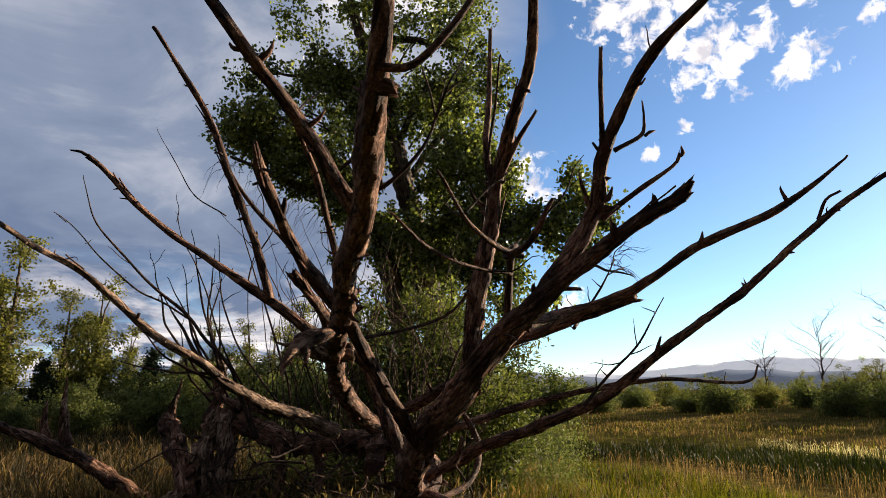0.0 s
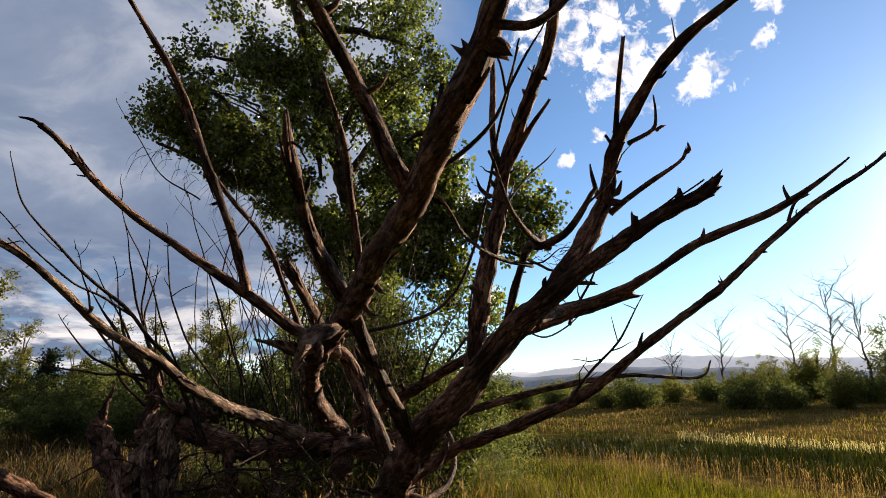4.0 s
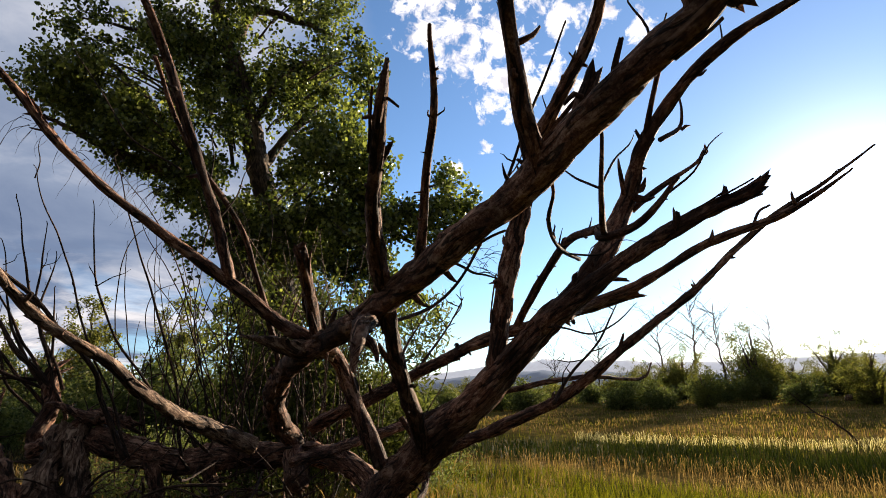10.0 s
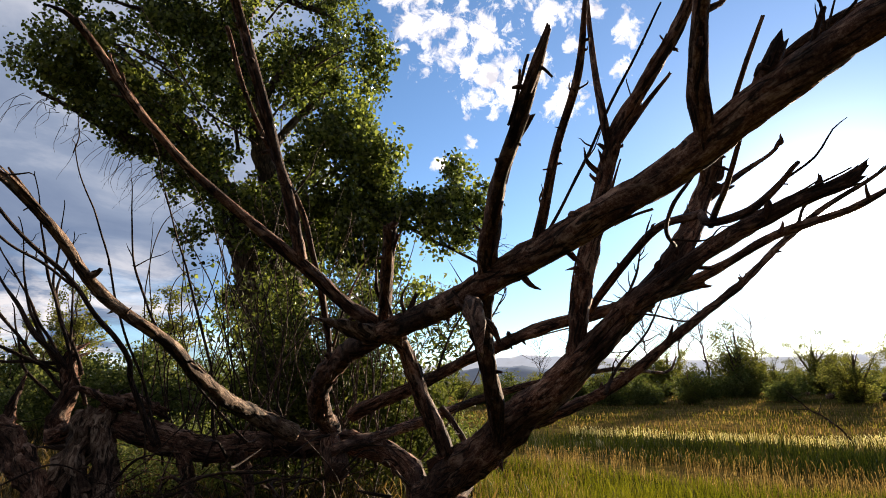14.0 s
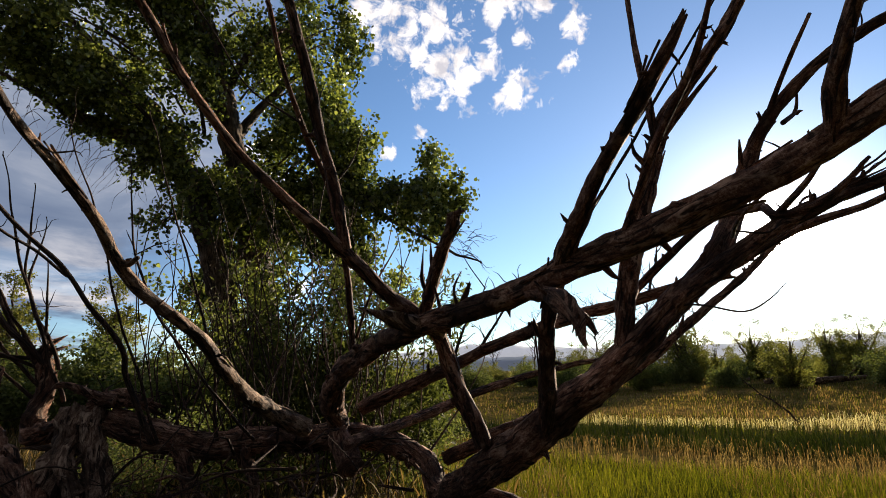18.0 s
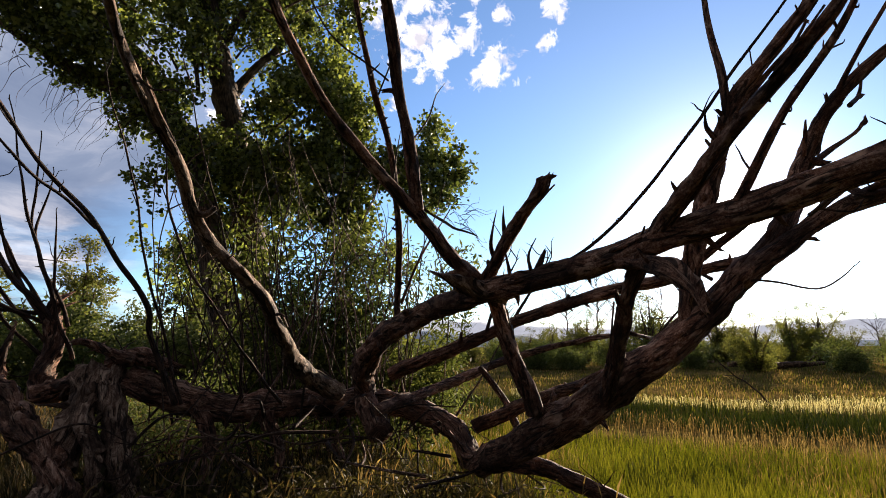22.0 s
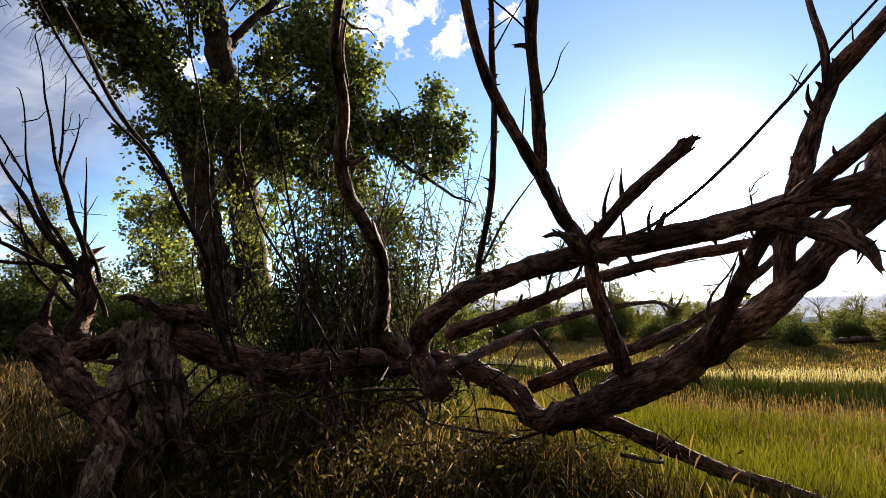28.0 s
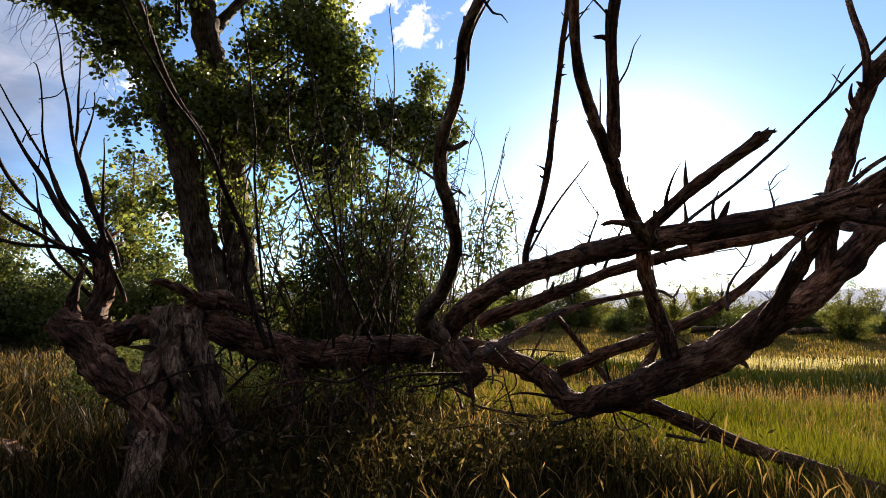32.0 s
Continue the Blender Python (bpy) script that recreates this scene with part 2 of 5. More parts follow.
CONIFER = leaf_mat("conifer_needles", (0.012, 0.022, 0.012), (0.025, 0.042, 0.02), (0.05, 0.07, 0.03), 0.15)
GRASS = leaf_mat("green_grass", (0.036, 0.044, 0.006), (0.104, 0.106, 0.009), (0.20, 0.172, 0.024), 0.5)
# dark green sedge; its colour also holds the shade between the tufts
SEDGE = leaf_mat("dark_sedge", (0.007, 0.012, 0.003), (0.020, 0.029, 0.006), (0.058, 0.066, 0.015), 0.25)
STRAW = leaf_mat("straw_grass", (0.26, 0.19, 0.10), (0.46, 0.38, 0.24), (0.70, 0.63, 0.48), 0.5)
# grass darkened for the shade round the fallen trunk, put into its colour
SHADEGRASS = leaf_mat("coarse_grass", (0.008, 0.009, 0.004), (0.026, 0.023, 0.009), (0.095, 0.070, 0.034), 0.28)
RUST = leaf_mat("seed_heads", (0.10, 0.055, 0.026), (0.19, 0.115, 0.052), (0.32, 0.22, 0.11), 0.5)


def ground_mat():
    m, n = material("meadow_soil")
    pos = n.add("ShaderNodeNewGeometry").outputs["Position"]
    a = n.noise(pos, 0.22, 5.0, 0.6)
    b = n.noise(pos, 3.0, 6.0, 0.65)
    col = n.ramp(a, (0.36, (0.056, 0.054, 0.012)), (0.5, (0.115, 0.090, 0.022)), (0.66, (0.22, 0.15, 0.055)))
    col = n.mix(n.ramp(b, (0.45, 0.6), (0.6, 0.0)), col, (0.03, 0.032, 0.014))
    finish(n, col, 1.0, b, 0.8, 0.08, 0.0)
    return m


def hill_mat(name, col, rough, haze=0.0):
    m, n = material(name)
    pos = n.add("ShaderNodeNewGeometry").outputs["Position"]
    a = n.noise(pos, 0.004, 6.0, 0.6)
    finish(n, n.mix(n.ramp(a, (0.4, 0.0), (0.62, 1.0)), col, tuple(c * 0.7 for c in col)), rough, None, spec=0.0)
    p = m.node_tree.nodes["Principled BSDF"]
    # a faint glow on the range stands in for sunlit air before it
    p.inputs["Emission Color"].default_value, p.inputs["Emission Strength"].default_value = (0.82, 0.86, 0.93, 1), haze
    return m


GROUND = ground_mat()
# blue and pale base colours carry the haze of distance, besides the glow
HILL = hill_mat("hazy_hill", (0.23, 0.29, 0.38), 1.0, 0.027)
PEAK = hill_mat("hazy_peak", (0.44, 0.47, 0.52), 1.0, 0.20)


# ---------------------------------------------------------------- shapes
def mesh_of(name, verts, faces, mat, uv=None, smooth=True):
    me = bpy.data.meshes.new(name)
    me.from_pydata([tuple(v) for v in verts], [], faces)
    me.materials.append(mat)
    if uv is not None:
        layer = me.uv_layers.new(name="UVMap")
        idx = np.empty(len(me.loops), np.int32)
        me.loops.foreach_get("vertex_index", idx)
        layer.data.foreach_set("uv", np.asarray(uv, np.float32)[idx].ravel())
    if smooth:
        me.polygons.foreach_set("use_smooth", np.ones(len(me.polygons), bool))
    return me


def mesh_fast(name, verts, corners, sizes, mat, smooth=False):
    """A mesh from arrays: vertices, the corners of all faces in a row, and each face's number of corners."""
    me = bpy.data.meshes.new(name)
    verts, corners, sizes = np.asarray(verts, np.float32), np.asarray(corners, np.int32), np.asarray(sizes, np.int32)
    me.vertices.add(len(verts))
    me.vertices.foreach_set("co", verts.ravel())
    me.loops.add(len(corners))
    me.loops.foreach_set("vertex_index", corners)
    me.polygons.add(len(sizes))
    me.polygons.foreach_set("loop_start", np.r_[0, np.cumsum(sizes)[:-1]].astype(np.int32))
    if smooth:
        me.polygons.foreach_set("use_smooth", np.ones(len(sizes), bool))
    me.materials.append(mat)
    me.update(calc_edges=True)
    return me


def child(name, me, parent, label=""):
    ob = new(name, me)
    ob.parent = parent
    return tagged(ob, label)


def thing(name, label, category, at=(0, 0, 0), group="", kind=""):
    ob = new(name)
    ob.location = at
    ob.empty_display_size = 0.1
    return tagged(ob, label, category, group, kind)


def spline(pts, step):
    """Catmull-Rom through rows of x, y, z, r, in steps of about that many metres."""
    p = np.array(pts, float)
    p = np.vstack([2 * p[0] - p[1], p, 2 * p[-1] - p[-2]])
    p[:, 3] = np.maximum(p[:, 3], 0.0005)
    out = []
    for k in range(1, len(p) - 2):
        a, b, c, d = p[k - 1 : k + 3]
        m = max(2, int(np.linalg.norm(c[:3] - b[:3]) / step))
        for t in np.arange(m) / m:
            out.append(0.5 * (2 * b + (c - a) * t + (2 * a - 5 * b + 4 * c - d) * t * t + (3 * b - a - 3 * c + d) * t**3))
    out.append(p[-2])
    return np.array(out)


def tube(pts, sides, step, rough=0.12, wander=0.0, seed=0, broken=False, ridges=5, root=(0, 0, 0)):
    """A limb: vertices, faces and UV. rough: depth of its lengthwise ridges and lumps, as a part of the radius."""
    path = spline(pts, step)
    q, r = path[:, :3] - np.array(root), np.maximum(path[:, 3], 0.0015)
    n = len(q)
    off = Vector((seed * 7.31, seed * 3.17, seed * 1.73))
    if wander:
        for k in range(1, n - 1):
            q[k] += np.array(noise.noise_vector(Vector(q[k]) * 2.3 + off)) * wander * min(1, k / 5)
    tan = np.gradient(q, axis=0)
    tan /= np.linalg.norm(tan, axis=1)[:, None] + 1e-9
    side = np.cross(tan[0], (0.3, 0.2, 0.93))
    side /= np.linalg.norm(side) + 1e-9
    verts, uv, faces = [], [], []
    length = 0.0
    for k in range(n):
        # knots and swellings where twigs once grew
        knot = 1 + rough * 1.1 * max(0.0, noise.noise(Vector((k * 0.13, 1.7, 0.3)) + off * 3.1) - 0.18)
        side = side - tan[k] * (side @ tan[k])
        side /= np.linalg.norm(side) + 1e-9
        up = np.cross(tan[k], side)
        if k:
            length += np.linalg.norm(q[k] - q[k - 1])
        last = broken and k == n - 1
        for j in range(sides):
            a = 2 * math.pi * j / sides
            c, s = math.cos(a), math.sin(a)
            twist = length * 1.3
            ridge = noise.noise(Vector((math.cos(a + twist) * ridges * 0.5, math.sin(a + twist) * ridges * 0.5, length * 2.2)) + off)
            lump = noise.noise(Vector((c * 0.9, s * 0.9, length * 5.0)) + off * 1.7)
            f = 1 + rough * (1.5 * ridge + 0.9 * lump)
            if r[k] > 0.03:
                f += rough * 0.8 * noise.noise(Vector((math.cos(a + twist) * 2.6, math.sin(a + twist) * 2.6, length * 13.0)) + off * 2.3)
            v = q[k] + (side * c + up * s) * r[k] * f * knot
            if last:
                v = v + tan[k] * r[k] * (0.2 + 2.2 * max(0.0, noise.noise(Vector((c * 2, s * 2, 3.0)) + off)) * 2)
            verts.append(v)
            uv.append((a * max(r[k], 0.01), length))
    for k in range(n - 1):
        for j in range(sides):
            a, b = k * sides + j, k * sides + (j + 1) % sides
            faces.append((a, b, b + sides, a + sides))
    for ring, k in ((0, 0), (n - 1, n - 1)):
        verts.append(q[k] - (tan[k] * r[k] * 0.3 if ring == 0 else tan[k] * -r[k] * (0.0 if broken else 0.6)))
        uv.append((0, length if ring else 0))
        c = len(verts) - 1
        for j in range(sides):
            a, b = ring * sides + j, ring * sides + (j + 1) % sides
            faces.append((c, b, a) if ring == 0 else (c, a, b))
    return verts, faces, uv


def join(parts):
    verts, faces, uv = [], [], []
    for v, f, u in parts:
        n = len(verts)
        verts += list(v)
        uv += list(u)
        faces += [tuple(i + n for i in face) for face in f]
    return verts, faces, uv


def ground_z(x, y):
    """The height of the ground: level round the trees, a slow rise to the far side of the meadow."""
    d = math.hypot(x, y - 2)
    rise = min(max((d - 14) / 34, 0), 1)
    rise = rise * rise * (3 - 2 * rise)
    low = -0.10 * min(max((x - 1) / 5, 0), 1)
    return low + 0.55 * rise + 0.07 * noise.noise(Vector((x * 0.21, y * 0.21, 0.4))) + 0.03 * noise.noise(Vector((x * 0.9, y * 0.9, 2.4)))


def leaves(points, normals, sizes, seed, aspect=0.9, droop=0.3):
    """Small folded leaves (two triangles each) at the points."""
    rng = np.random.default_rng(seed)
    n = len(points)
    d = rng.normal(size=(n, 3))
    d[:, 2] -= droop
    d /= np.linalg.norm(d, axis=1)[:, None]
    e = np.cross(d, rng.normal(size=(n, 3)))
    e /= np.linalg.norm(e, axis=1)[:, None] + 1e-9
    s = np.asarray(sizes)[:, None]
    p = np.asarray(points)
    v = np.stack([p, p + d * s * 0.45 + e * s * aspect * 0.5, p + d * s, p + d * s * 0.45 - e * s * aspect * 0.5], 1)
    return v.reshape(-1, 3), np.arange(4 * n), np.full(n, 4)


def broad_leaves(points, sizes, seed, droop=0.3):
    """Heart-shaped leaves folded along the midrib (two four-sided halves each)."""
    rng = np.random.default_rng(seed)
    n = len(points)
    d = rng.normal(size=(n, 3))
    d[:, 2] -= droop
    d /= np.linalg.norm(d, axis=1)[:, None]
    e = np.cross(d, rng.normal(size=(n, 3)))
    e /= np.linalg.norm(e, axis=1)[:, None] + 1e-9
    f = np.cross(d, e)
    s = np.asarray(sizes)[:, None]
    p = np.asarray(points)
    up = f * s * 0.10
    v = np.stack([p, p + d * s * 0.18 + e * s * 0.44 + up, p + d * s * 0.58 + e * s * 0.40 + up, p + d * s, p + d * s * 0.58 - e * s * 0.40 + up, p + d * s * 0.18 - e * s * 0.44 + up], 1)
    idx = np.array([0, 1, 2, 3, 0, 3, 4, 5])
    return v.reshape(-1, 3), (idx[None] + 6 * np.arange(n)[:, None]).ravel(), np.full(2 * n, 4)


# ---------------------------------------------------------------- ground and distance
def build_ground():
    radii = [0, 1, 2, 3, 4.2, 5.5, 7, 8.5, 10, 12, 14, 16.5, 19, 22, 26, 31, 37, 45, 56, 75, 110, 180, 320, 700, 1500, 4200]
    spokes = 96
    verts, faces = [(0, 6, ground_z(0, 6))], []
    for r in radii[1:]:
        for k in range(spokes):
            a = 2 * math.pi * k / spokes
            x, y = r * math.sin(a), 6 + r * math.cos(a)
            verts.append((x, y, ground_z(x, y)))
    for k in range(spokes):
        faces.append((0, 1 + (k + 1) % spokes, 1 + k))
    for i in range(len(radii) - 2):
        for k in range(spokes):
            a, b = 1 + i * spokes + k, 1 + i * spokes + (k + 1) % spokes
            faces.append((a, b, b + spokes, a + spokes))
    tagged(new("ground", mesh_of("ground", verts, faces, GROUND)), "uneven meadow soil with green and straw-coloured patches", "ground", kind="structure")


def ridge(name, label, dist, az0, az1, profile, mat, seed, wobble):
    """A far ridge: a long hill whose crest follows an uneven line."""
    verts, faces = [], []
    steps = 160
    for k in range(steps + 1):
        f = k / steps
        az = az0 + (az1 - az0) * f
        el = np.interp(az, [p[0] for p in profile], [p[1] for p in profile])
        el += wobble * (noise.noise(Vector((az * 0.35, seed, 0))) + 0.5 * noise.noise(Vector((az * 1.1, seed, 4))))
        top = max(2.0, dist * math.tan(radians(max(el, 0.05))))
        for h, d in ((-10, dist * 0.90), (top * 0.55, dist * 0.96), (top, dist), (top * 0.4, dist * 1.05)):
            verts.append((d * math.sin(radians(az)), d * math.cos(radians(az)), h))
    for k in range(steps):
        for j in range(3):
            a = 4 * k + j
            faces.append((a, a + 4, a + 5, a + 1))
    tagged(new(name, mesh_of(name, verts, faces, mat)), label, "mountain", kind="structure")


build_ground()
ridge("far_peaks", "mountain range on the far horizon, pale haze in its colour", 4200, -60, 120, [(-60, 0.8), (0, 1.2), (15, 1.6), (29, 2.7), (38, 1.9), (45, 1.7), (55, 1.75), (64, 2.1), (75, 2.5), (90, 2.4), (120, 1.5)], PEAK, 3.0, 0.35)
ridge("near_hills", "wooded foothills with blue-grey haze in their colour", 2600, -60, 120, [(-60, 0.5), (2, 1.5), (7, 1.9), (14, 1.1), (27, 1.7), (34, 1.2), (40, 0.6), (60, 0.5), (70, 0.6), (80, 0.7), (120, 0.6)], HILL, 8.0, 0.3)


# ---------------------------------------------------------------- the fallen dead tree
TREE = thing("dead_tree", "fallen dead tree with bare grey-brown limbs reaching up", "tree", (-0.5, 5.6, 0.0))
ROOT = (-0.5, 5.6, 0.0)


def limb(name, pts, label="", seed=1, rough=0.19, mat=None, broken=False, stubs=0, spurs=(), wander=0.012, parent=None, twigs=2, strips=0):
    r = max(p[3] for p in pts)
    sides = 20 if r > 0.09 else 14 if r > 0.045 else 9 if r > 0.02 else 6
    step = 0.022 if r > 0.04 else 0.035
    v = tube(pts, sides, step, rough, wander, seed, broken, root=ROOT)
    ob = child(name, mesh_of(name, v[0], v[1], mat or DEAD, v[2]), parent or TREE, label)
    rng = random.Random(seed * 13 + 5)
    path = spline(pts, 0.03)
    for _ in range(stubs):
        k = rng.randrange(len(path) // 8, len(path) - 2)
        t = path[min(k + 1, len(path) - 1), :3] - path[k - 1, :3]
        t /= np.linalg.norm(t)
        o = np.cross(t, np.array([rng.gauss(0, 1) for _ in range(3)]))
        o /= np.linalg.norm(o)
        size = rng.uniform(0.5, 1.4) * (0.018 + path[k, 3])
        d = o * 0.8 + t * rng.uniform(0.2, 0.9)
        a = path[k, :3] + o * path[k, 3] * 0.7
        rr = min(path[k, 3] * rng.uniform(0.2, 0.42), 0.03)
        kink = np.array([rng.gauss(0, 0.25) for _ in range(3)]) * size
        thorn = rng.random() < 0.55
        sp = [(*(a - o * rr), rr * 1.4), (*(a + d * size * 0.4), rr * 0.85), (*(a + d * size * 0.8 + kink), rr * (0.12 if thorn else 0.6))]
        v = tube(sp, 6, 0.015, 0.25, 0, seed + k, not thorn, root=ROOT)
        child("stub", mesh_of("stub", v[0], v[1], mat or DEAD, v[2]), ob)
    for _ in range(twigs):
        k = rng.randrange(len(path) // 6, len(path) - 1)
        a = path[k, :3]
        d = np.array([rng.gauss(0, 0.6), rng.gauss(0, 0.6), rng.uniform(0.1, 1.2)])
        d /= np.linalg.norm(d)
        l = rng.uniform(0.08, 0.38)
        b = np.array([rng.gauss(0, 0.15) for _ in range(3)]) * l
        v = tube([(*a, 0.006), (*(a + d * l * 0.4 + b), 0.005), (*(a + d * l * 0.8 + b), 0.0035), (*(a + d * l + b * 1.5), 0.0015)], 5, 0.04, 0.15, 0.01, seed + k, root=ROOT)
        child("twig", mesh_of("twig", v[0], v[1], TWIG, v[2]), ob)
    for _ in range(strips):
        # a strip of bark that has sprung loose along one edge
        k = rng.randrange(1, len(path) - 3)
        n = min(len(path) - k - 1, rng.randrange(4, 13))
        t = path[k + 1, :3] - path[k - 1, :3]
        o = np.cross(t, np.array([rng.gauss(0, 1) for _ in range(3)]))
        o /= np.linalg.norm(o) + 1e-9
        w, lift, sv, sf, su = rng.uniform(0.008, 0.022), rng.uniform(0.004, 0.028), [], [], []
        for q in range(n + 1):
            u = q / n
            t = path[k + q, :3] - path[k + q - 1, :3]
            side = np.cross(t, o)
            side /= np.linalg.norm(side) + 1e-9
            c = path[k + q, :3] + o * (path[k + q, 3] * 1.0 + lift * u * u) - np.array(ROOT)
            ww = w * (0.35 + math.sin(math.pi * (0.15 + 0.8 * u)))
            for e, f in ((-1, 0.0), (0, 0.005), (1, 0.0), (0, -0.006)):
                sv.append(c + side * e * ww * 0.7 + o * f)
                su.append((e * ww, u * n * 0.03))
            if q:
                for e in range(4):
                    i, j = 4 * q + e, 4 * q + (e + 1) % 4
                    sf.append((i, j, j - 4, i - 4))
        sf += [(0, 1, 2, 3), (4 * n + 3, 4 * n + 2, 4 * n + 1, 4 * n)]
        child("bark_strip", mesh_of("bark_strip", sv, sf, mat or DEAD, su), ob)
    for sp in spurs:
        v = tube(sp, 8 if sp[0][3] > 0.015 else 6, 0.025, 0.15, 0.006, seed + len(sp), True, root=ROOT)
        child("spur", mesh_of("spur", v[0], v[1], mat or DEAD, v[2]), ob)
    return ob


limb("trunk", [(-2.942, 8.121, 1.404, 0.150), (-2.156, 7.855, 1.143, 0.140), (-1.356, 7.451, 1.171, 0.125), (-0.646, 6.954, 1.156, 0.108), (-0.287, 6.498, 0.955, 0.098), (-0.348, 6.071, 0.757, 0.100), (-0.455, 5.470, 0.917, 0.115), (-0.346, 4.786, 1.255, 0.118), (-0.130, 4.400, 1.580, 0.108), (0.120, 4.090, 1.900, 0.085), (0.420, 3.960, 2.220, 0.060)], "thick fallen trunk with peeling bark", 2, 0.2, stubs=26, wander=0.02, strips=34)
# the limb that carries on from the trunk, and its branches
limb("limb", [(0.138, 4.115, 1.909, 0.078), (0.612, 3.894, 2.405, 0.069), (0.932, 3.899, 2.885, 0.057), (0.985, 3.718, 3.242, 0.042), (1.079, 3.457, 3.495, 0.038), (1.174, 3.107, 3.654, 0.033), (1.317, 2.746, 3.709, 0.023), (1.445, 2.411, 3.803, 0.018)], "", 3, stubs=12, strips=8, spurs=(
    [(0.971, 3.651, 3.301, 0.020), (0.945, 3.523, 3.470, 0.016), (0.902, 3.257, 3.764, 0.012)],
    [(1.035, 3.601, 3.239, 0.018), (1.230, 3.636, 3.355, 0.013), (1.252, 3.617, 3.471, 0.008), (1.252, 3.621, 3.588, 0.006)],
    [(0.999, 3.912, 2.868, 0.025), (1.224, 3.864, 3.030, 0.019), (1.471, 3.794, 3.194, 0.013), (1.513, 3.758, 3.259, 0.014)],
    [(1.51, 3.76, 3.25, 0.012), (1.53, 3.745, 3.27, 0.016), (1.525, 3.745, 3.31, 0.006)],
    [(1.252, 3.64, 3.352, 0.012), (1.285, 3.64, 3.378, 0.012), (1.31, 3.64, 3.385, 0.006)],
    [(0.96, 3.86, 2.98, 0.03), (1.03, 3.84, 2.99, 0.025), (1.06, 3.82, 3.06, 0.006)],
    [(0.95, 3.86, 2.93, 0.03), (1.02, 3.80, 2.90, 0.022), (1.075, 3.78, 2.915, 0.006)],
    [(0.9, 3.85, 2.95, 0.018), (0.85, 3.8, 3.08, 0.013), (0.835, 3.78, 3.16, 0.005)],
))
limb("limb", [(0.270, 3.968, 2.092, 0.063), (0.765, 3.702, 2.477, 0.052), (1.007, 3.437, 2.643, 0.045), (1.144, 3.273, 2.722, 0.041), (1.251, 3.139, 2.773, 0.036)], "limb with a broken end and a blunt stub", 4, twigs=0, broken=True, stubs=2, strips=4, spurs=(
    [(1.13, 3.29, 2.71, 0.03), (1.131, 3.26, 2.76, 0.021), (1.125, 3.245, 2.80, 0.007)],
    [(1.21, 3.18, 2.75, 0.034), (1.26, 3.13, 2.795, 0.030), (1.285, 3.10, 2.825, 0.016)],
    [(0.95, 3.48, 2.61, 0.03), (0.94, 3.45, 2.655, 0.022), (0.935, 3.44, 2.69, 0.017)]))
limb("limb", [(-0.791, 6.831, 1.437, 0.066), (-0.150, 6.299, 1.777, 0.052), (0.256, 5.822, 2.009, 0.051), (0.458, 5.209, 2.138, 0.049), (1.314, 4.376, 2.388, 0.037)], "limb that crosses behind the fork and ends broken", 5, broken=True, stubs=13, strips=5)
limb("limb", [(0.444, 3.959, 2.165, 0.045), (0.818, 4.339, 2.280, 0.041), (1.261, 4.343, 2.428, 0.038), (1.666, 4.026, 2.679, 0.032), (2.067, 3.651, 2.847, 0.023), (2.339, 3.359, 3.066, 0.007)], "long limb with an upturned thin tip", 53, twigs=0, stubs=6, spurs=([(1.67, 3.98, 2.69, 0.02), (1.685, 3.965, 2.735, 0.014), (1.69, 3.96, 2.775, 0.005)], [(2.1, 3.62, 2.86, 0.016), (2.06, 3.6, 2.93, 0.01), (2.05, 3.59, 2.96, 0.004)]))
limb("limb", [(-0.127, 6.421, 0.981, 0.062), (0.245, 6.018, 1.221, 0.058), (0.735, 5.741, 1.410, 0.050), (1.296, 5.562, 1.658, 0.048), (1.798, 5.318, 2.053, 0.041), (2.540, 5.116, 2.585, 0.035), (3.199, 4.864, 3.177, 0.026), (3.701, 4.521, 3.538, 0.015), (4.042, 4.274, 3.812, 0.008)], "long low limb that sweeps upwards", 6, stubs=17, spurs=([(3.12, 4.93, 3.13, 0.016), (3.2, 4.9, 3.3, 0.013), (3.3, 4.86, 3.36, 0.011)], [(1.74, 5.3, 2.02, 0.022), (1.77, 5.28, 2.12, 0.016), (1.79, 5.27, 2.18, 0.007)]))
limb("limb", [(-1.0, 6.6, 1.15, 0.053), (-0.02, 7.0, 1.35, 0.048), (0.89, 7.09, 1.6, 0.040), (1.54, 7.0, 1.74, 0.032), (2.32, 6.91, 1.84, 0.024), (3.5, 7.4, 1.81, 0.018), (3.68, 7.38, 2.01, 0.009)], "", 7, stubs=11)
# the upright limb
limb("limb", [(0.074, 4.195, 1.857, 0.065), (0.127, 4.150, 2.325, 0.064), (0.235, 4.040, 2.841, 0.057), (0.314, 3.896, 3.263, 0.046), (0.420, 3.606, 3.578, 0.038), (0.496, 3.427, 3.834, 0.033), (0.513, 3.193, 4.170, 0.024)], "tall upright limb with torn bark", 8, 0.22, stubs=18, strips=14, spurs=(
    [(0.285, 3.955, 3.06, 0.034), (0.221, 3.923, 3.370, 0.025), (0.261, 4.020, 3.848, 0.022), (0.295, 4.079, 4.478, 0.014)],
    [(0.31, 3.90, 3.18, 0.024), (0.42, 3.76, 3.38, 0.018), (0.55, 3.66, 3.56, 0.009)],
    [(0.2, 4.0, 3.0, 0.02), (0.13, 4.0, 3.06, 0.014), (0.10, 3.98, 3.14, 0.004)],
    [(0.3, 3.86, 3.3, 0.018), (0.40, 3.8, 3.36, 0.013), (0.42, 3.79, 3.44, 0.004)],
))
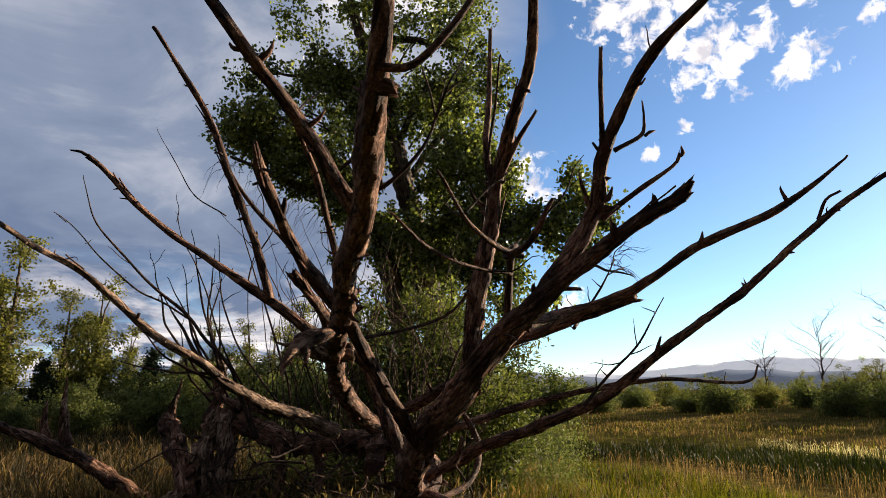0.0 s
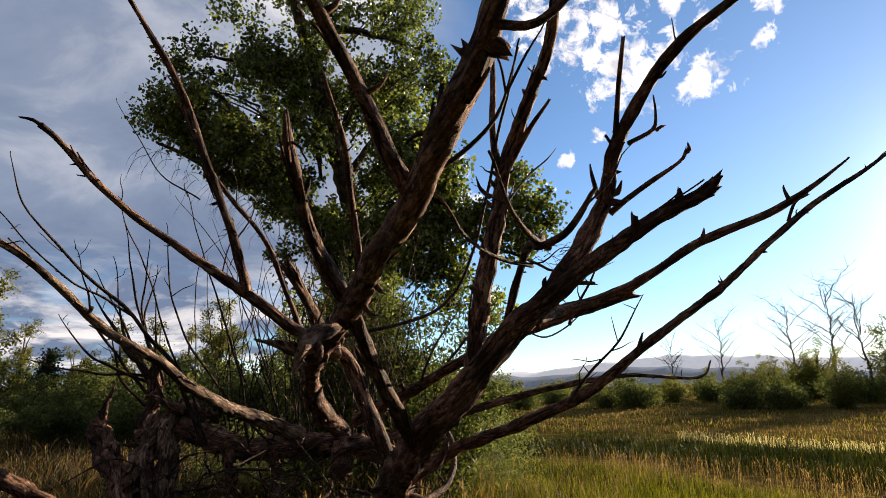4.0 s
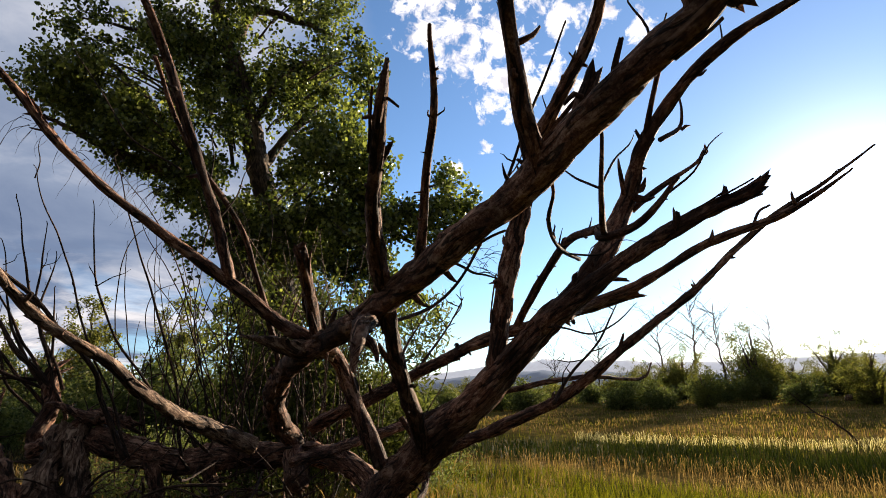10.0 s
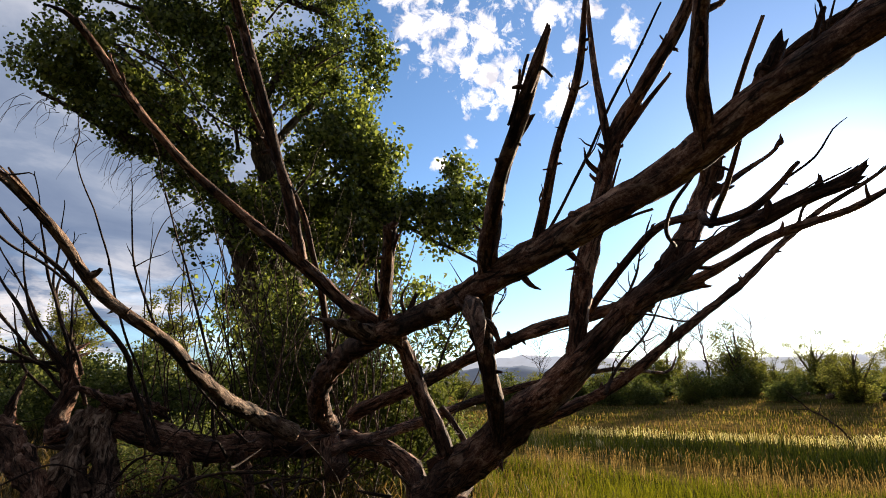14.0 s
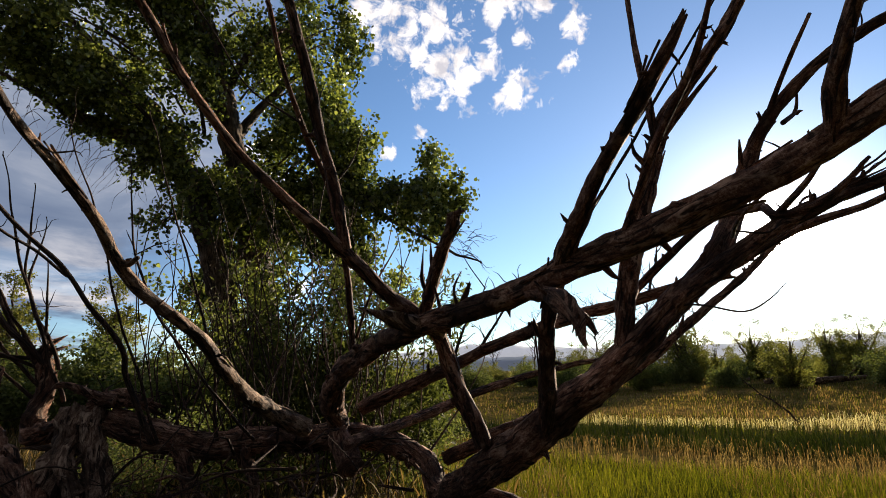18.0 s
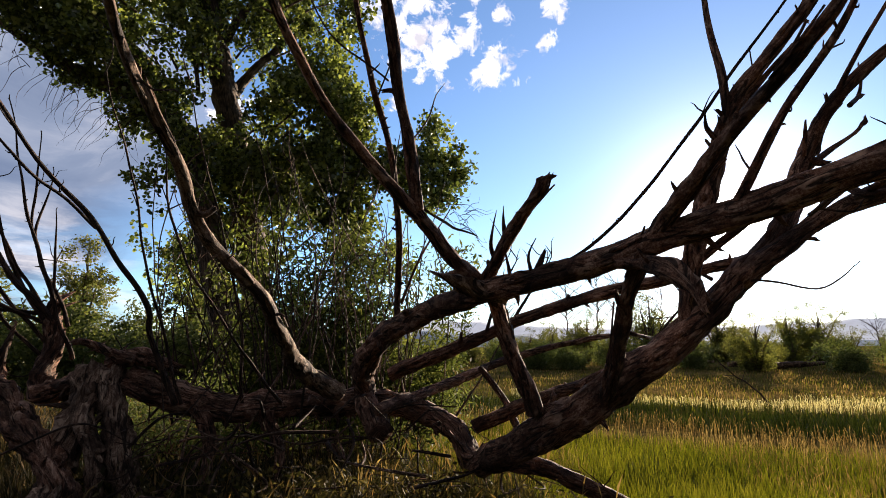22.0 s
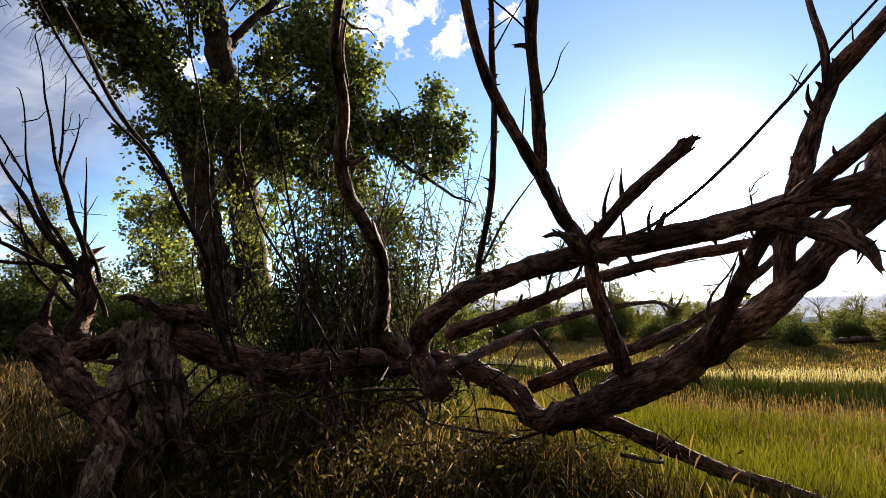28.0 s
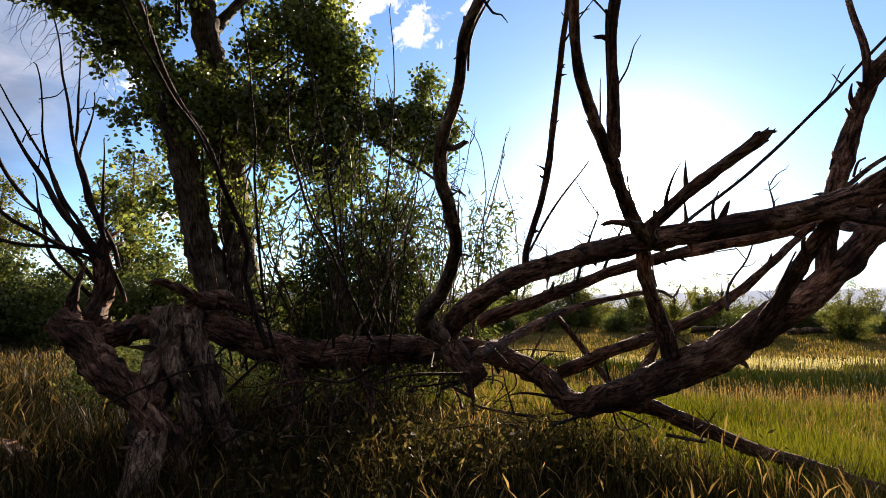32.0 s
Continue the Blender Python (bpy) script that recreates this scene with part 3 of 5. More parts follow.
# the limb that rises from the elbow and passes over the path
limb("limb", [(-0.933, 6.687, 0.953, 0.120), (-0.937, 7.036, 1.176, 0.107), (-0.957, 7.067, 1.338, 0.095), (-1.111, 6.694, 1.524, 0.100), (-1.185, 5.998, 1.807, 0.087), (-1.068, 5.138, 1.998, 0.074), (-0.833, 4.073, 2.127, 0.066), (-0.709, 3.632, 2.227, 0.069), (-0.611, 3.090, 2.315, 0.062), (-0.457, 2.630, 2.452, 0.060), (-0.385, 2.352, 2.566, 0.059), (-0.324, 2.049, 2.641, 0.052), (-0.271, 1.840, 2.706, 0.043), (-0.223, 1.635, 2.902, 0.030)], "heavy limb that bends at an elbow and reaches overhead", 9, 0.15, twigs=0, broken=True, stubs=20, strips=22, spurs=(
    [(-0.385, 2.35, 2.56, 0.04), (-0.37, 2.30, 2.66, 0.034), (-0.36, 2.264, 2.72, 0.026)],
    [(-0.44, 2.45, 2.56, 0.016), (-0.392, 2.301, 2.625, 0.012), (-0.43, 2.285, 2.65, 0.009), (-0.475, 2.27, 2.60, 0.004)],
    [(-0.28, 1.88, 2.68, 0.034), (-0.305, 1.87, 2.71, 0.03), (-0.32, 1.865, 2.73, 0.022)],
    [(-0.26, 1.80, 2.71, 0.032), (-0.23, 1.80, 2.695, 0.03), (-0.215, 1.80, 2.69, 0.024)],
    [(-0.25, 1.75, 2.74, 0.016), (-0.14, 1.71, 2.72, 0.013), (-0.01, 1.68, 2.84, 0.011), (0.08, 1.66, 2.97, 0.009)],
    [(-0.60, 3.2, 2.28, 0.018), (-0.56, 3.18, 2.22, 0.012), (-0.535, 3.17, 2.20, 0.003)],
    [(-0.66, 3.5, 2.22, 0.02), (-0.62, 3.47, 2.155, 0.013), (-0.58, 3.45, 2.13, 0.003)],
    [(-0.93, 4.40, 2.13, 0.022), (-0.915, 4.375, 2.19, 0.018), (-0.90, 4.36, 2.24, 0.010)],
    [(-0.95, 4.43, 2.13, 0.014), (-0.97, 4.42, 2.22, 0.009), (-0.93, 4.40, 2.32, 0.003)],
    [(-0.97, 4.6, 2.08, 0.016), (-1.0, 4.58, 2.17, 0.012), (-1.03, 4.57, 2.28, 0.003)],
))
limb("limb", [(-0.436, 2.523, 2.486, 0.036), (-0.544, 2.414, 2.650, 0.032), (-0.676, 2.223, 2.858, 0.027), (-0.816, 1.979, 3.031, 0.023), (-1.013, 1.788, 3.285, 0.019), (-1.200, 1.610, 3.529, 0.013)], "", 10, stubs=3, strips=3, spurs=(
    [(-0.63, 2.29, 2.80, 0.014), (-0.57, 2.27, 2.83, 0.010), (-0.545, 2.26, 2.86, 0.005)],
    [(-0.77, 2.06, 2.97, 0.016), (-0.72, 2.05, 3.0, 0.012), (-0.70, 2.04, 3.04, 0.004)],
    [(-0.79, 2.03, 3.0, 0.012), (-0.84, 2.02, 3.0, 0.010), (-0.86, 2.02, 3.02, 0.005)],
))
limb("limb", [(-0.66, 3.346, 2.26, 0.026), (-0.678, 3.186, 2.48, 0.02), (-0.705, 3.017, 2.667, 0.017), (-0.733, 2.782, 2.867, 0.014), (-0.802, 2.608, 3.061, 0.008)], "", 11, stubs=16)
limb("limb", [(-0.292, 4.572, 1.350, 0.057), (-0.421, 4.334, 1.578, 0.048), (-0.612, 4.045, 1.927, 0.047), (-0.724, 3.749, 2.203, 0.043), (-0.825, 3.469, 2.356, 0.042), (-0.911, 3.167, 2.526, 0.032), (-0.951, 2.905, 2.678, 0.026), (-0.965, 2.728, 2.798, 0.023), (-0.962, 2.626, 2.900, 0.007)], "dark limb with a splintered top", 12, twigs=0, broken=True, stubs=12, strips=8, spurs=([(-0.60, 4.06, 1.88, 0.026), (-0.66, 4.04, 1.93, 0.020), (-0.70, 4.03, 1.99, 0.012)], [(-0.83, 3.46, 2.36, 0.014), (-0.88, 3.46, 2.40, 0.010), (-0.90, 3.455, 2.42, 0.003)], [(-0.935, 2.99, 2.62, 0.022), (-0.90, 2.93, 2.68, 0.016), (-0.89, 2.90, 2.70, 0.008)]))
# the limbs that meet above the elbow
limb("limb", [(-0.492, 5.026, 1.246, 0.058), (-0.641, 5.044, 1.597, 0.052), (-0.722, 5.069, 1.849, 0.052), (-0.836, 5.014, 2.025, 0.053), (-1.193, 4.868, 2.220, 0.046), (-1.569, 4.745, 2.502, 0.039), (-2.013, 4.576, 2.797, 0.028), (-2.392, 4.325, 3.088, 0.024), (-2.632, 4.095, 3.382, 0.019), (-2.710, 3.996, 3.460, 0.015)], "bent limb with a bare streak down its side", 13, stubs=11, strips=8, spurs=([(-2.69, 4.03, 3.44, 0.014), (-2.76, 3.99, 3.485, 0.012), (-2.82, 3.97, 3.49, 0.006)], [(-1.06, 4.96, 2.16, 0.024), (-1.12, 5.06, 2.18, 0.018), (-1.16, 5.1, 2.16, 0.012)]))
limb("limb", [(-1.537, 4.732, 2.492, 0.039), (-1.613, 4.668, 2.835, 0.035), (-1.739, 4.576, 3.171, 0.032), (-1.850, 4.451, 3.506, 0.030), (-1.970, 4.373, 3.844, 0.026), (-2.081, 4.223, 4.091, 0.022), (-2.347, 4.008, 4.538, 0.014)], "", 14, stubs=20, strips=5, spurs=([(-1.712, 4.60, 3.13, 0.018), (-1.76, 4.63, 3.15, 0.016), (-1.80, 4.64, 3.14, 0.012)],))
limb("limb", [(-0.954, 4.920, 2.099, 0.046), (-1.011, 4.644, 2.273, 0.041), (-1.088, 4.336, 2.412, 0.036), (-1.146, 4.047, 2.535, 0.036)], "short broken-off limb", 15, twigs=0, broken=True, stubs=3, strips=3, spurs=(
    [(-1.03, 4.55, 2.30, 0.022), (-1.05, 4.55, 2.42, 0.012), (-1.055, 4.54, 2.53, 0.002)],
    [(-1.14, 4.06, 2.53, 0.03), (-1.135, 4.01, 2.555, 0.018), (-1.12, 3.975, 2.555, 0.004)],
    [(-0.99, 4.72, 2.22, 0.02), (-1.06, 4.68, 2.30, 0.012), (-1.08, 4.62, 2.42, 0.006), (-1.10, 4.55, 2.50, 0.002)],
))
limb("limb", [(-1.329, 6.711, 1.313, 0.085), (-1.652, 6.512, 1.479, 0.077), (-1.936, 5.962, 1.650, 0.056), (-2.172, 5.448, 1.882, 0.041), (-2.396, 5.209, 2.086, 0.038), (-2.609, 5.023, 2.252, 0.034), (-2.740, 4.860, 2.402, 0.031), (-2.835, 4.601, 2.556, 0.027), (-2.964, 4.400, 2.714, 0.023), (-3.072, 4.052, 2.807, 0.020), (-3.140, 3.728, 2.909, 0.014)], "long pale limb with stripped bark", 16, mat=PALE, wander=0.025, stubs=18, strips=8, spurs=([(-2.72, 4.88, 2.38, 0.02), (-2.68, 4.84, 2.36, 0.016), (-2.64, 4.80, 2.39, 0.012)],))
# the knobbly shoot that rises from the heavy limb
limb("limb", [(-1.16, 5.84, 1.86, 0.03), (-1.18, 5.80, 2.07, 0.026), (-1.311, 5.507, 2.48, 0.024), (-1.505, 5.211, 3.0, 0.021), (-1.841, 4.818, 3.428, 0.017), (-2.056, 4.544, 3.914, 0.013)], "slender knobbly limb", 54, 0.2, stubs=16, spurs=([(-1.14, 5.82, 2.03, 0.013), (-1.087, 5.624, 2.34, 0.010), (-0.953, 5.383, 2.70, 0.004)],))
# the curved branch and its stem
limb("branch", [(0.367, 4.469, 2.170, 0.027), (0.340, 3.756, 2.536, 0.025), (0.330, 3.334, 2.539, 0.022)], "stem of a curved branch", 55, stubs=4)
limb("branch", [(0.367, 3.323, 2.476, 0.020), (0.221, 3.144, 2.485, 0.017), (0.058, 2.885, 2.554, 0.012), (-0.094, 2.630, 2.736, 0.007)], "curved branch", 17)
limb("branch", [(0.33, 3.334, 2.53, 0.024), (0.268, 3.229, 2.458, 0.022), (0.365, 3.080, 2.484, 0.022), (0.437, 2.956, 2.577, 0.016), (0.484, 2.883, 2.668, 0.009)], "", 18, stubs=2)
limb("branch", [(-0.42, 5.5, 0.86, 0.07), (-0.163, 5.446, 0.80, 0.062), (0.102, 5.244, 0.67, 0.058), (0.606, 4.702, 0.414, 0.054), (1.048, 4.231, 0.242, 0.048), (1.42, 3.75, 0.0, 0.04)], "low branch that rests on the grass", 19, stubs=12, strips=6)
# bare sprays on the limb behind the fork
limb("branch", [(-0.12, 6.2, 1.84, 0.016), (0.0, 6.2, 2.15, 0.012), (0.12, 6.22, 2.32, 0.009), (0.3, 6.25, 2.55, 0.003)], "", 56, 0.12, TWIG, stubs=4, twigs=9)
limb("branch", [(0.05, 6.05, 1.9, 0.016), (0.3, 6.1, 2.2, 0.012), (0.45, 6.1, 2.4, 0.008), (0.58, 6.1, 2.62, 0.003)], "", 57, 0.12, TWIG, stubs=4, twigs=9)
# roots
for k, pts in enumerate([
    [(-3.05, 8.12, 1.5, 0.15), (-3.08, 7.98, 1.25, 0.15), (-2.95, 7.78, 0.85, 0.13), (-2.85, 7.62, 0.45, 0.12), (-2.75, 7.5, 0.0, 0.13)],
    [(-3.2, 8.2, 1.5, 0.16), (-3.3, 8.02, 1.2, 0.17), (-3.38, 7.9, 0.7, 0.15), (-3.4, 7.8, 0.2, 0.15), (-3.45, 7.7, -0.05, 0.16)],
    [(-4.05, 8.35, 1.42, 0.13), (-3.9, 8.2, 1.25, 0.16), (-3.68, 7.95, 0.98, 0.155), (-3.38, 7.62, 0.62, 0.13), (-3.2, 7.4, 0.15, 0.1)],
    [(-3.2, 8.4, 1.4, 0.14), (-3.45, 8.7, 1.35, 0.13), (-3.68, 9.0, 1.3, 0.13), (-3.66, 9.12, 1.75, 0.11), (-3.66, 9.15, 2.15, 0.085)],
    [(-2.35, 7.85, 1.2, 0.08), (-2.24, 7.7, 0.8, 0.07), (-2.3, 7.6, 0.3, 0.06), (-2.28, 7.55, -0.05, 0.07)],
    [(-3.1, 8.15, 1.55, 0.12), (-2.85, 8.05, 1.62, 0.09), (-2.55, 7.95, 1.5, 0.06)],
    [(-3.4, 7.6, 0.55, 0.12), (-3.55, 7.35, 0.4, 0.13), (-3.62, 7.2, 0.15, 0.12), (-3.65, 7.15, -0.05, 0.12)],
    [(-3.2, 8.15, 1.3, 0.12), (-3.25, 7.85, 1.1, 0.10), (-3.15, 7.7, 0.7, 0.09), (-3.1, 7.6, 0.2, 0.09)],
    [(-3.98, 8.3, 1.35, 0.07), (-3.96, 8.32, 1.65, 0.05), (-3.9, 8.33, 1.95, 0.012)],
    [(-2.9, 8.0, 1.6, 0.07), (-3.15, 8.05, 1.68, 0.06), (-3.4, 8.1, 1.75, 0.03)],
    [(-1.75, 7.5, 1.1, 0.06), (-1.66, 7.35, 0.7, 0.05), (-1.74, 7.3, 0.3, 0.04), (-1.7, 7.28, -0.05, 0.05)],
]):
    pts = [(x, y, z, r * 0.8) for x, y, z, r in pts]
    limb("root", pts, "gnarled grey root", 30 + k, 0.36, PALE if k in (0, 1, 6, 7) else DEAD, broken=True, stubs=7, wander=0.05)
limb("limb", [(-0.80, 3.9, 2.12, 0.03), (-0.85, 3.65, 2.08, 0.04), (-0.92, 3.46, 2.02, 0.045), (-0.955, 3.33, 1.93, 0.028), (-0.97, 3.28, 1.83, 0.008)], "broken grey piece that hangs from the heavy limb", 40, 0.4, broken=True, stubs=6, twigs=0, spurs=([(-0.9, 3.5, 2.0, 0.03), (-0.87, 3.40, 1.95, 0.022), (-0.86, 3.34, 1.88, 0.008)],))
limb("limb", [(-0.86, 4.86, 2.04, 0.07), (-1.1, 4.79, 2.05, 0.055), (-1.3, 4.75, 2.1, 0.03), (-1.45, 4.72, 2.13, 0.008)], "torn pale wood at a fork", 49, 0.34, PALE, broken=True, stubs=4)
limb("branch", [(-0.830, 4.733, 2.136, 0.016), (-0.084, 4.987, 2.368, 0.014), (0.168, 4.566, 2.778, 0.012), (0.249, 3.820, 3.439, 0.010), (0.301, 3.404, 3.830, 0.006)], "long thin rod", 41, 0.1, TWIG, stubs=6, wander=0.01)
limb("branch", [(0.9, 4.62, 2.2, 0.016), (1.05, 4.9, 2.35, 0.013), (1.25, 5.0, 2.6, 0.010), (1.4, 5.1, 2.85, 0.004)], "", 42, 0.12, TWIG, twigs=8)
limb("branch", [(1.1, 5.4, 1.6, 0.018), (1.35, 5.5, 1.85, 0.014), (1.65, 5.45, 2.15, 0.010), (1.9, 5.4, 2.55, 0.004)], "", 43, 0.12, TWIG, twigs=6)
limb("branch", [(-0.42, 2.45, 2.55, 0.012), (-0.28, 2.4, 2.6, 0.010), (-0.12, 2.32, 2.75, 0.008), (-0.04, 2.25, 3.0, 0.003)], "", 44, 0.12, TWIG)
limb("branch", [(0.33, 3.55, 2.42, 0.012), (0.105, 3.345, 2.42, 0.010), (-0.136, 3.026, 2.456, 0.009), (-0.253, 2.769, 2.496, 0.007), (-0.33, 2.68, 2.56, 0.004)], "", 45, 0.12)
limb("branch", [(0.05, 6.6, 1.5, 0.03), (0.2, 6.4, 1.2, 0.03), (0.1, 6.0, 0.9, 0.03), (-0.2, 5.6, 0.8, 0.03)], "", 47, 0.2, broken=True)
limb("branch", [(-0.3, 5.5, 1.0, 0.045), (-0.05, 5.5, 1.15, 0.035), (0.02, 5.45, 1.32, 0.02)], "upright broken stub", 48, 0.25, broken=True, stubs=3)

limb("branch", [(0.267, 4.010, 2.070, 0.0090), (0.300, 3.890, 2.085, 0.0072), (0.328, 3.762, 2.062, 0.0060), (0.394, 3.582, 2.009, 0.0050), (0.517, 3.508, 2.072, 0.0040), (0.596, 3.449, 2.165, 0.0020)], "thin curling twig", 58, 0.1, TWIG, wander=0.01, twigs=0)

# suckers on the root, and long shoots from the fallen trunk
rng = random.Random(77)
for k, (x, y, z) in enumerate([(-4.37, 9.0, 3.77), (-4.27, 9.0, 4.35), (-4.0, 9.3, 4.1), (-4.65, 9.1, 3.6), (-3.85, 9.3, 3.7), (-4.6, 8.9, 3.3), (-4.9, 9.0, 3.9), (-4.9, 8.8, 2.9), (-4.3, 9.0, 2.74), (-3.75, 9.1, 3.2), (-5.3, 8.9, 2.3)]):
    a = Vector((-3.64 + rng.uniform(-0.05, 0.22 if k in (1, 2, 4) else 0.05), 9.1, rng.uniform(1.5, 2.2)))
    b = Vector((x, y, z))
    mid = a.lerp(b, 0.5) + Vector((rng.uniform(-0.2, 0.1), 0, -0.1))
    limb("sucker", [(*a, 0.04 if k in (0, 5) else 0.022), (*mid, 0.03 if k == 5 else 0.017), (*b, 0.005)], "", 50 + k, 0.15, TWIG, stubs=5, twigs=3, wander=0.05)
for k, pts in enumerate([
    [(-2.55, 7.62, 1.2, 0.03), (-2.8, 7.55, 1.8, 0.026), (-2.86, 7.38, 2.07, 0.024), (-3.28, 7.02, 2.66, 0.02), (-3.67, 6.7, 3.07, 0.016), (-3.92, 6.41, 3.41, 0.012), (-4.1, 6.22, 3.73, 0.008), (-4.12, 6.02, 4.12, 0.004)],
    [(-3.26, 7.04, 2.64, 0.014), (-3.46, 6.77, 2.81, 0.012), (-3.7, 6.52, 2.95, 0.010), (-4.06, 6.22, 3.33, 0.007), (-4.25, 6.04, 3.59, 0.005), (-4.32, 5.92, 3.67, 0.003)],
    [(-2.5, 7.6, 1.2, 0.016), (-2.69, 7.45, 1.8, 0.013), (-2.91, 7.07, 2.46, 0.010), (-3.04, 6.82, 3.05, 0.008), (-3.25, 6.57, 3.61, 0.005), (-3.3, 6.52, 3.84, 0.003)],
    [(-1.84, 4.47, 3.12, 0.006), (-2.1, 4.51, 3.29, 0.005), (-2.33, 4.53, 3.6, 0.004), (-2.53, 4.55, 3.95, 0.002)],
    [(-2.0, 7.45, 1.2, 0.018), (-2.1, 7.2, 2.0, 0.014), (-2.4, 7.0, 3.0, 0.009), (-2.7, 6.8, 4.0, 0.004)],
    [(-1.7, 7.2, 1.2, 0.016), (-2.2, 6.9, 1.8, 0.012), (-2.7, 6.8, 2.6, 0.010), (-2.85, 6.7, 3.6, 0.004)],
]):
    limb("shoot", pts, "", 70 + k, 0.12, TWIG, stubs=0 if pts[0][3] < 0.01 else 6, twigs=0 if pts[0][3] < 0.01 else 3, wander=0.03)
for k in range(72):
    f = rng.random()
    x, y = -2.6 + 2.4 * f + rng.uniform(-0.2, 0.2), 8.0 - 0.9 * f + rng.uniform(-0.3, 0.9)
    h = rng.uniform(1.4, 3.2)
    lean = Vector((rng.gauss(-0.05, 0.22), rng.gauss(0, 0.25), 1)) * h
    a = Vector((x, y, 0.95))
    bend = Vector((rng.gauss(0, 0.24), rng.gauss(0, 0.2), 0))
    tip = a + lean + (Vector((rng.uniform(-0.4, 0.4), 0, -0.15)) if rng.random() < 0.25 else Vector((0, 0, 0)))
    limb("shoot", [(*a, rng.choice((0.006, 0.008, 0.013))), (*(a + lean * 0.5 + bend), 0.0065), (*(a + lean * 0.82 + bend * rng.uniform(-0.3, 1.2)), 0.005), (*tip, 0.0025)], "", 90 + k, 0.1, PALE if k % 2 == 0 else TWIG, twigs=1, wander=0.03)

# a heap of dead sticks under and before the trunk
HEAP = thing("brush_pile", "tangled heap of dead sticks beneath a fallen trunk", "brush", (-1.3, 6.4, 0.0))
for k in range(170):
    f = rng.random()
    x, y = -3.0 + 3.0 * f + rng.gauss(0, 0.25), 7.45 - 1.5 * f + rng.gauss(0, 0.35)
    z = rng.uniform(0.05, 1.25) * (1 - 0.3 * abs(f - 0.4))
    d = Vector((rng.gauss(0, 1), rng.gauss(0, 0.8), rng.gauss(0.15, 0.5))).normalized() * rng.uniform(0.15, 0.5)
    r = rng.choice((0.004, 0.006, 0.009, 0.014))
    a, b = Vector((x, y, z)) - d, Vector((x, y, z)) + d
    a.z, b.z = max(a.z, 0.02), max(b.z, 0.02)
    mid = (a + b) / 2 + Vector((rng.gauss(0, 0.1), rng.gauss(0, 0.1), rng.gauss(0, 0.1)))
    v = tube([(*a, r), (*mid, r * 0.85), (*b, r * 0.3)], 5, 0.05, 0.15, 0.02, 200 + k, root=(-1.3, 6.4, 0))
    child("stick", mesh_of("stick", v[0], v[1], PALE if k % 4 == 0 else TWIG if k % 3 else DEAD, v[2]), HEAP)

# low leafy weeds and dead stems that fill the gaps round the trunk
wr = np.random.default_rng(31)
n = 700
f = wr.random(n)
wx, wy = -3.2 + 2.9 * f + np.clip(wr.normal(size=n), -1.6, 1.2) * 0.25, 7.8 - 1.7 * f + np.clip(wr.normal(size=n), -1.8, 1.8) * 0.5
wz = wr.random(n) ** 1.3 * (0.6 - 0.2 * np.abs(wr.normal(size=n)))
pts = np.repeat(np.stack([wx, wy, np.maximum(wz, 0.05)], 1), 22, 0) + wr.normal(size=(n * 22, 3)) * 0.09
pts[:, 2] = np.maximum(pts[:, 2], 0.02)
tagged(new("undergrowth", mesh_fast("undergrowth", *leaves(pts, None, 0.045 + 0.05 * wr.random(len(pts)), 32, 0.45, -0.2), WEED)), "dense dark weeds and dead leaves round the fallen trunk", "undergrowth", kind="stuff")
n = 420
f = wr.random(n)
wx, wy = -3.0 + 3.4 * f + np.clip(wr.normal(size=n), -1.5, 1.5) * 0.2, 6.4 - 0.9 * f + np.clip(wr.normal(size=n), -1.5, 1.5) * 0.45
pts = np.repeat(np.stack([wx, wy, wr.random(n) ** 1.5 * 0.55], 1), 18, 0) + wr.normal(size=(n * 18, 3)) * 0.09
pts[:, 2] = np.maximum(pts[:, 2], 0.02)
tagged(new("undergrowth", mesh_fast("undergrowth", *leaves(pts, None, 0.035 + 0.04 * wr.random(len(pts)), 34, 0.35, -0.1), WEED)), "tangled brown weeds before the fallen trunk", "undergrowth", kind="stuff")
n = 1900
wx, wy = wr.uniform(-3.6, 2.2, n), wr.uniform(10.2, 12.9, n)
wz = wr.random(n) * 1.15
pts = np.repeat(np.stack([wx, wy, wz], 1), 20, 0) + wr.normal(size=(n * 20, 3)) * 0.13
pts[:, 2] = np.maximum(pts[:, 2], 0.02)
tagged(new("undergrowth", mesh_fast("undergrowth", *leaves(pts, None, 0.035 + 0.04 * wr.random(len(pts)), 33, 0.4, -0.2), WILLOW)), "grey-green brush at the foot of the cottonwood", "undergrowth", kind="stuff")

# a broken log beside the root plate
LOG = thing("broken_log", "broken dead log with an upright splinter, in dry grass", "log", (-4.8, 8.2, 0.0))
for name, pts in (("log", [(-4.0, 8.5, 0.12, 0.12), (-4.65, 8.34, 0.62, 0.10), (-5.3, 8.0, 1.08, 0.085), (-5.9, 7.65, 1.4, 0.06), (-6.5, 7.4, 1.7, 0.035)]), ("splinter", [(-5.2, 8.02, 1.1, 0.07), (-5.28, 8.0, 1.5, 0.05), (-5.31, 7.99, 2.0, 0.01)]), ("splinter", [(-5.45, 7.95, 1.2, 0.06), (-5.5, 7.95, 1.55, 0.03), (-5.5, 7.95, 1.7, 0.01)])):
    v = tube(pts, 11, 0.05, 0.25, 0.04, 61, True, root=(-4.8, 8.2, 0))
    child(name, mesh_of(name, v[0], v[1], DEAD, v[2]), LOG)


